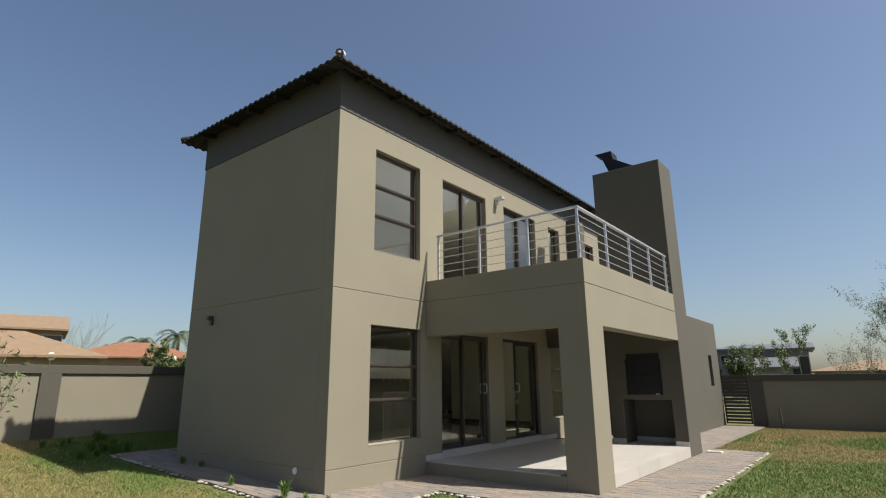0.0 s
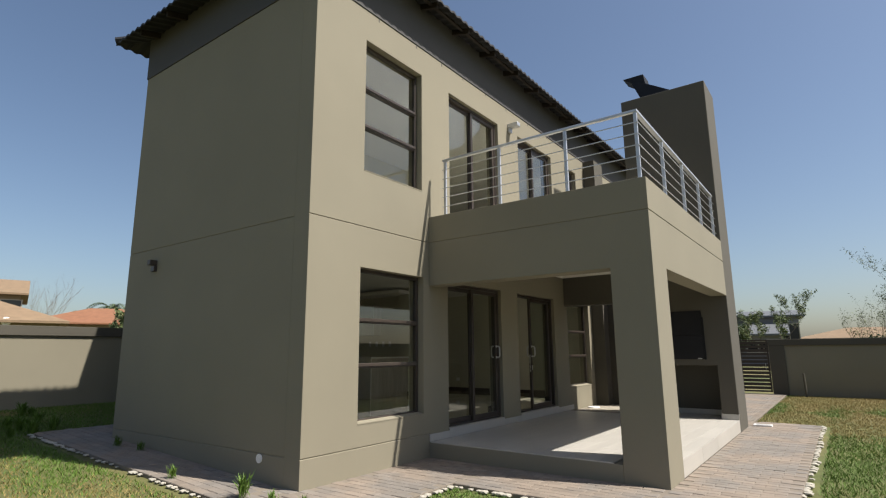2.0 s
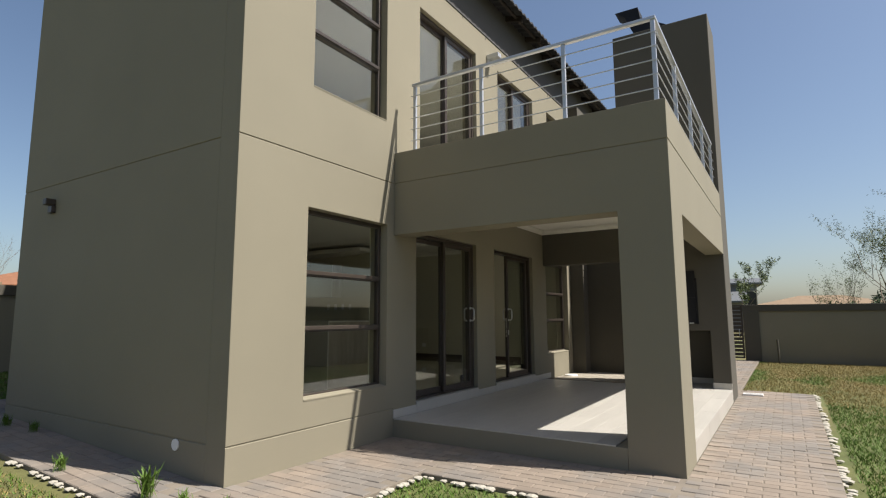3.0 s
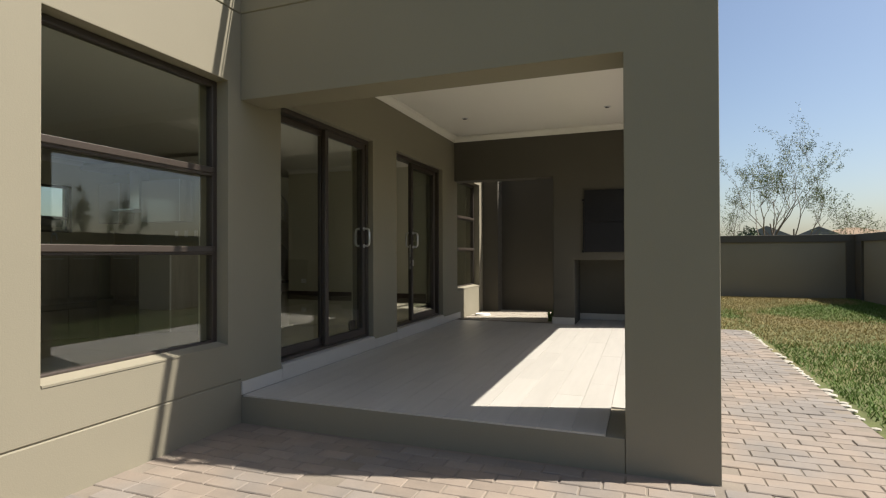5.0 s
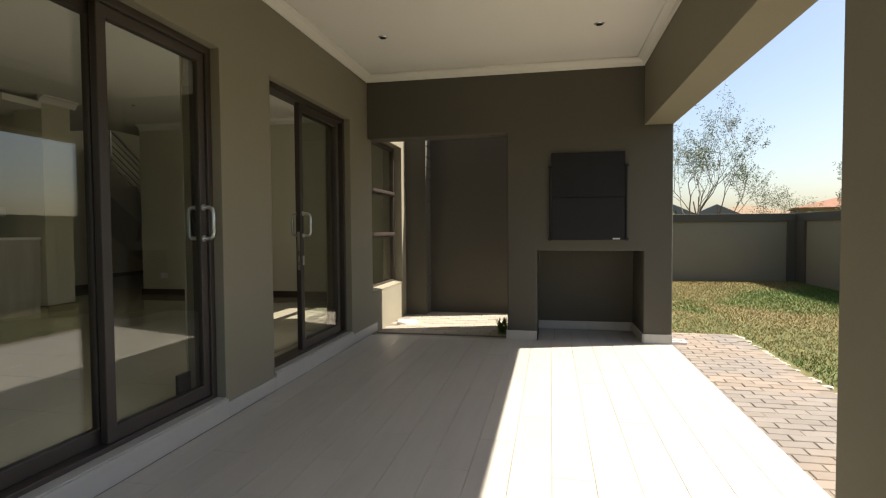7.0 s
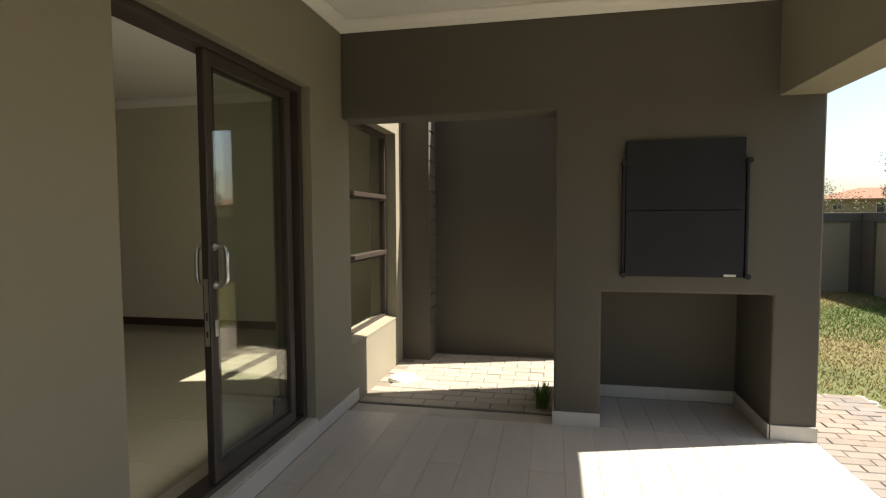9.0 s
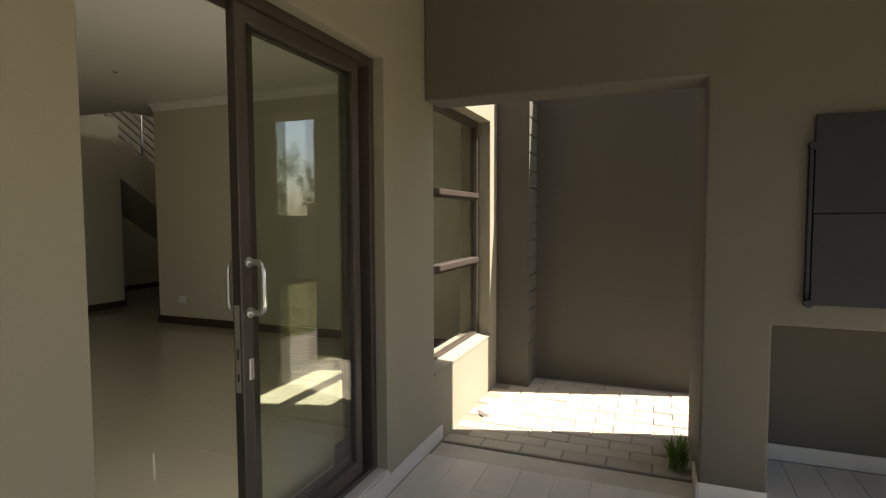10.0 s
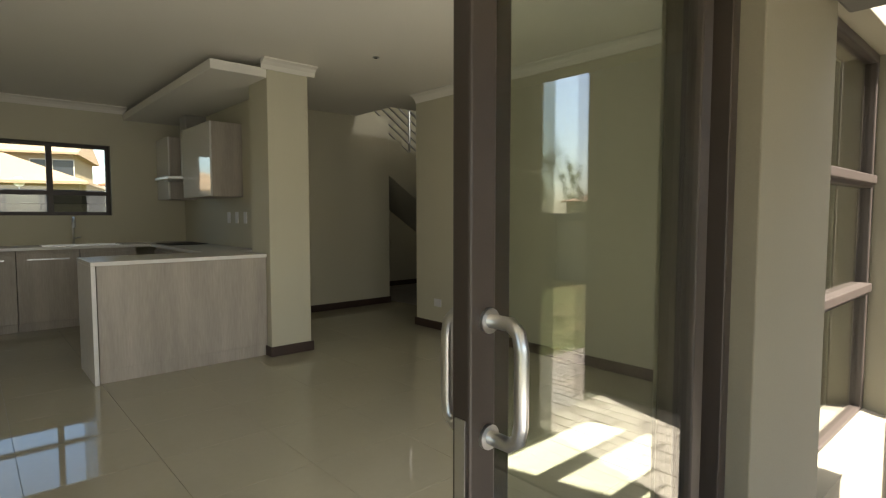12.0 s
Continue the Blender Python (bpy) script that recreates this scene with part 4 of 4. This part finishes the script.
house((17.0, 74.0, 0), -12, 9, 8, 2.7, 1.1, TANWALL, TANROOF, "tan house with a tiled hipped roof", [(-3.5, -1.8, 1.5, 2.4), (1.2, 2.6, 1.5, 2.4)])
house((27.5, 71.0, 0), -18, 12, 8, 3.3, 1.2, TANWALL, REDROOF, "pink-beige two-storey house with a tiled roof", [(-4.6, -3.8, 2.2, 2.8), (-1.2, 0.2, 1.9, 2.9), (1.4, 3.0, 1.9, 2.9)])
house((8.6, 72.0, 0), 80, 7, 5.0, 2.5, 1.4, GREYHOUSE, GREYROOF, "distant grey house with a steep gable", [(-2, 0, 1.0, 2.0)], hip=False)
house((13.4, 73.0, 0), 80, 7, 5.0, 2.4, 1.4, GREYHOUSE, GREYROOF, "distant grey house with a sheet roof", [(-2, 0, 1.0, 2.0)], hip=False)
for p, q in (((-43.5, 12.7, 3.42), 0), ((-54.0, 25.9, 4.0), 0)):
    dish = thing("satellite_dish", "white satellite dish on a neighbouring roof", "satellite dish", at=p)
    ds = bmesh.new()
    bmesh.ops.create_uvsphere(ds, u_segments=16, v_segments=8, radius=0.27, matrix=Matrix.Rotation(radians(90), 4, "Y") @ Matrix.Diagonal((1, 1, 0.22, 1)))
    part("reflector", ds, WHITEPLASTIC, dish, smooth=True)
    part("mast", tube(bmesh.new(), [(-0.1, 0, 0), (-0.15, 0, -4.0)], 0.03, 6), GALV, dish)


def weed(at, h, n, seed, label="green weed growing out of the paving joint"):
    rng = random.Random(seed)
    t = thing("weed", label, "weed", at=at)
    bm = bmesh.new()
    for _ in range(n):
        a, r = rng.uniform(0, 6.283), rng.uniform(0.2, 0.8) * h
        base = Vector((rng.gauss(0, 0.03), rng.gauss(0, 0.03), -0.01))
        tip = Vector((math.cos(a) * r * 0.7, math.sin(a) * r * 0.7, h * rng.uniform(0.4, 1.0)))
        side = Vector((-math.sin(a), math.cos(a), 0)) * h * 0.028
        m = base.lerp(tip, 0.55) + Vector((0, 0, h * 0.14))
        vs = [bm.verts.new(c) for c in (base, m + side, tip, m - side)]
        bm.faces.new(vs)
    part("leaves", bm, GREEN, t)


for i, (wx, wy, wh) in enumerate(((-6.95, 5.05, 0.34), (-8.15, 4.96, 0.20), (-10.3, 5.3, 0.2), (-9.8, 5.38, 0.18), (-6.55, 5.1, 0.16), (-6.2, 5.2, 0.14))):
    weed((wx, wy, G + slope(wx)), wh * 0.8, 60, i)
weed((-5.24, 12.83, 0.14), 0.2, 110, 20, "dark tufted weed beside the wall opening")
weed((0.1, 15.8, -0.09), 0.18, 70, 21, "low tuft of coarse weeds in the lawn")
spots = random.Random(77)
for i in range(16):
    wx, wy = spots.uniform(-14.6, -11.6), spots.uniform(4.1, 5.6)
    weed((wx, wy, ground_z(wx, wy)), spots.uniform(0.16, 0.3), 90, 40 + i, "leafy weed clump at the lawn's edge")

# ---- lawn blades ----
LAWNS = [(-5.5, 1.35, -1.0, 6.62), (-2.3, 1.35, 6.62, 22.0), (-3.55, -2.3, 14.35, 22.0), (-15.4, -5.5, 0.0, 4.72), (-15.4, -12.2, 4.72, 9.0)]


def dryness(x, y):
    return 2.0 * noise.noise((x * 0.26, y * 0.26, 5.3)) + 0.45 * noise.noise((x * 1.1, y * 1.1, 9.1)) + 0.26


def lawn_blades():
    rng = random.Random(5)
    sets = {"green": ([], []), "dry": ([], [])}
    for x0, x1, y0, y1 in LAWNS:
        for _ in range(int((x1 - x0) * (y1 - y0) * 1700)):
            x, y = rng.uniform(x0, x1), rng.uniform(y0, y1)
            v = dryness(x, y) + rng.gauss(0, 0.2)
            edge = min(x - x0, x1 - x, y - y0, y1 - y)
            v -= max(0.0, 0.5 - edge) * 1.2
            key = "dry" if v > 0.02 else "green"
            if key == "dry" and rng.random() < 0.15:
                continue
            h = rng.uniform(0.02, 0.052) if key == "green" else rng.uniform(0.014, 0.04)
            a, z = rng.uniform(0, 6.283), ground_z(x, y)
            c, s, w = math.cos(a), math.sin(a), 0.0055
            b, lean = rng.uniform(0, 6.283), h * rng.uniform(0.3, 1.3)
            vs, fs = sets[key]
            i = len(vs)
            vs += [(x - c * w, y - s * w, z), (x + c * w, y + s * w, z), (x + math.cos(b) * lean, y + math.sin(b) * lean, z + h)]
            fs.append((i, i + 1, i + 2))
    for key, mat, label in (("green", GREEN, "short green lawn grass"), ("dry", STRAW, "dry straw-coloured lawn grass")):
        tagged(stuff_mesh(key + "_grass", *sets[key], mat), label, "grass", "", "stuff")


lawn_blades()


# ---- paving, tiles ----
def slab_mesh(name, sx, sy, sz, bevel, mat):
    bm = bmesh.new()
    top = [bm.verts.new((a * (sx / 2 - bevel), b * (sy / 2 - bevel), 0)) for a, b in ((-1, -1), (1, -1), (1, 1), (-1, 1))]
    mid = [bm.verts.new((a * sx / 2, b * sy / 2, -bevel)) for a, b in ((-1, -1), (1, -1), (1, 1), (-1, 1))]
    low = [bm.verts.new((a * sx / 2, b * sy / 2, -sz)) for a, b in ((-1, -1), (1, -1), (1, 1), (-1, 1))]
    bm.faces.new(top)
    for i in range(4):
        j = (i + 1) % 4
        bm.faces.new((mid[i], mid[j], top[j], top[i]))
        bm.faces.new((low[i], low[j], mid[j], mid[i]))
    return mesh_of(name, bm, mat)


def piece(name, me, parent, x, y, z, tilt=0.0, rot=0.0):
    ob = bpy.data.objects.new(name, me)
    scene.collection.objects.link(ob)
    ob.parent = parent
    ob.location = (x, y, z)
    ob.rotation_euler = (random.gauss(0, tilt), random.gauss(0, tilt), rot)
    return ob


def bed(name, x0, x1, y0, y1, z):
    bm = csg([(x0, x1, y0, y1, z - 0.2, z - 0.006)])
    for v in bm.verts:
        v.co.z += slope(v.co.x)
    return single(name, bm, SAND, "clay brick paving laid in sand, weathered grey-brown", "paving", "structure")


def cells(x0, x1, y0, y1, lx, ly):
    """Centres of a stretcher bond with the long side along x."""
    out, r, y = [], 0, y0 + ly / 2
    while y < y1 - ly * 0.4:
        x = x0 + lx / 2 - (lx / 2 if r % 2 else 0)
        while x < x1 + lx * 0.3:
            if x - lx / 2 > x0 - 0.02 and x + lx / 2 < x1 + 0.03:
                out.append((x, y))
            x += lx
        y, r = y + ly, r + 1
    return out


def pave(name, x0, x1, y0, y1, z, singly, lx=0.22, ly=0.11, mat=PAVER):
    b = bed(name, x0, x1, y0, y1, z)
    me = slab_mesh("paver", lx - 0.008, ly - 0.007, 0.05, 0.005, mat)
    base = [tuple(v.co) for v in me.vertices]
    polys = [tuple(p.vertices) for p in me.polygons]
    verts, faces = [], []
    for x, y in cells(x0, x1, y0, y1, lx, ly):
        dz = random.gauss(0, 0.0015)
        if singly:
            piece("paver", me, b, x, y, z + dz, 0.006, random.gauss(0, 0.006))
        else:
            i, tx, ty = len(verts), random.gauss(0, 0.006), random.gauss(0, 0.006)
            verts += [(x + p[0], y + p[1], z + dz + p[2] + tx * p[0] + ty * p[1] + slope(x + p[0])) for p in base]
            faces += [tuple(i + k for k in f) for f in polys]
    if not singly:
        tagged(stuff_mesh("pavers", verts, faces, mat, b), kind="stuff")
    return b


pave("pavement_front", -5.55, XD, 6.72, YF, G, True)
pave("pavement_corner", XB, -5.55, 6.72, YF, G, True)
pave("pavement_house", XB, -5.55, 4.86, 6.72, G, False)
pave("pavement_gable", -12.2, -7.0, 4.86, YS, G, False)
pave("pavement_corner_south", -7.0, XB, 4.86, YS, G, False)
pave("pavement_west", -12.2, XW, YS, 7.7, G, False)
pave("pavement_side", XD, -2.43, 6.72, 14.2, G, False)
pave("pavement_gate", -4.76, XD, 13.4, 22.0, G, False)
pave("pavement_yard", XB, -4.95, YK + 0.262, YB, 0.14, True, 0.26, 0.13, PALEPAVER)
single("yard_step", csg([(XB + 0.002, -5.15, YK, YK + 0.26, G - 0.2, 0.12)]), CONCRETE, "rough concrete edge under the yard opening", "step", "structure")


def haunch(name, pts, seed):
    """Ragged mortar edging beside the paving."""
    rng, bm = random.Random(seed), bmesh.new()
    for (ax, ay), (bx, by) in zip(pts, pts[1:]):
        n = int(math.hypot(bx - ax, by - ay) / 0.09)
        for i in range(n):
            t = (i + rng.random() * 0.6) / n
            if rng.random() < 0.18:
                continue
            cx, cy = ax + (bx - ax) * t + rng.gauss(0, 0.012), ay + (by - ay) * t + rng.gauss(0, 0.012)
            r = rng.uniform(0.02, 0.05)
            bmesh.ops.create_icosphere(bm, subdivisions=1, radius=r, matrix=Matrix.Translation((cx, cy, G - 0.022 + slope(cx))) @ Matrix.Diagonal((1.2, 1.0, 0.42, 1)))
    single(name, bm, CONCRETE, "ragged pale mortar edging along the paving", "edging", "structure")


haunch("edging_1", [(-2.4, 6.7), (-2.4, 14.22), (-3.5, 14.24)], 1)
haunch("edging_2", [(-12.2, 4.83), (-5.52, 4.83), (-5.52, 6.69), (-2.4, 6.69)], 2)

patio = thing("floor_patio", "pale grey wood-look tiled patio floor", "floor", kind="structure")
lx, ly = 0.195, 1.2
x, col = XD - lx / 2 - 0.002, 0
full = {}
while x > XB:
    y = YF + 0.004 - (0.4 * (col % 3))
    while y < YK:
        a, b = max(y, YF + 0.004), min(y + ly, YK - 0.002)
        if x + lx / 2 > -4.012:
            a = max(a, 8.344)
        w0 = max(x - lx / 2, XB + 0.004)
        w = x + lx / 2 - w0
        if b - a > 0.05 and w > 0.02:
            key = (round(w, 3), round(b - a, 3))
            if key not in full:
                full[key] = slab_mesh("tile", w - 0.0018, b - a - 0.0018, 0.011, 0.0008, PATIOTILE)
            piece("tile", full[key], patio, w0 + w / 2, (a + b) / 2, PF + random.gauss(0, 0.0002))
        y += ly
    x, col = x - lx, col + 1
for i in range(6):
    x0, x1 = -4.84 + 0.174 * i, -4.84 + 0.174 * (i + 1)
    piece("tile", slab_mesh("tile", 0.171, 0.66, 0.011, 0.0012, PATIOTILE), patio, (x0 + x1) / 2, YK + 0.33, PF)


def kerb(name, x0, x1, y0, y1, z0, z1):
    single(name, csg([(x0, x1, y0, y1, z0, z1)], (), 0.002), PATIOTILE, "pale tiled skirting of the patio", "skirting", "structure")


kerb("trim_1", XB + 0.001, XB + 0.014, YF + 0.002, S1[0], PF, PF + 0.095)
kerb("trim_2", XB + 0.001, XB + 0.014, S1[1], S2[0], PF, PF + 0.095)
kerb("trim_3", XB + 0.001, XB + 0.014, S2[1], YK + 0.25, PF, PF + 0.095)
kerb("trim_4", XB + 0.006, XB + 0.016, S1[0], S1[1], PF, FL - 0.002)
kerb("trim_5", XB + 0.006, XB + 0.016, S2[0], S2[1], PF, FL - 0.002)
kerb("trim_6", -5.15, -4.846, YK - 0.013, YK - 0.001, PF, PF + 0.095)
kerb("trim_7", -3.80, XD, YK - 0.013, YK - 0.001, PF, PF + 0.095)
kerb("trim_8", -4.844, -3.80, 13.147, 13.159, PF, PF + 0.095)
kerb("trim_9", -3.813, -3.801, YK, 13.146, PF, PF + 0.095)
kerb("trim_10", -5.163, -5.151, YK - 0.012, YK + 0.25, PF, PF + 0.095)
for i in range(4):
    y0 = 8.343 + i * 1.034
    kerb("trim_%d" % (11 + i), XD - 0.0115, XD - 0.001, y0, y0 + 1.031, G, PF - 0.012)

# polished floor tiles
tl = 0.6
cache = {}
for i in range(13):
    for j in range(16):
        x0, y0 = XI - 0.013 - tl * (i + 1), 5.80 + tl * j
        xc, yc = x0 + tl / 2, y0 + tl / 2
        if (xc < XW + 0.3 and yc < 7.96) or x0 < -14.39 or y0 + tl > 19:
            continue
        if 0.6 not in cache:
            cache[0.6] = slab_mesh("tile", tl - 0.002, tl - 0.002, 0.008, 0.0006, FLOORTILE)
        piece("tile", cache[0.6], floor_ob, xc, yc, FL)
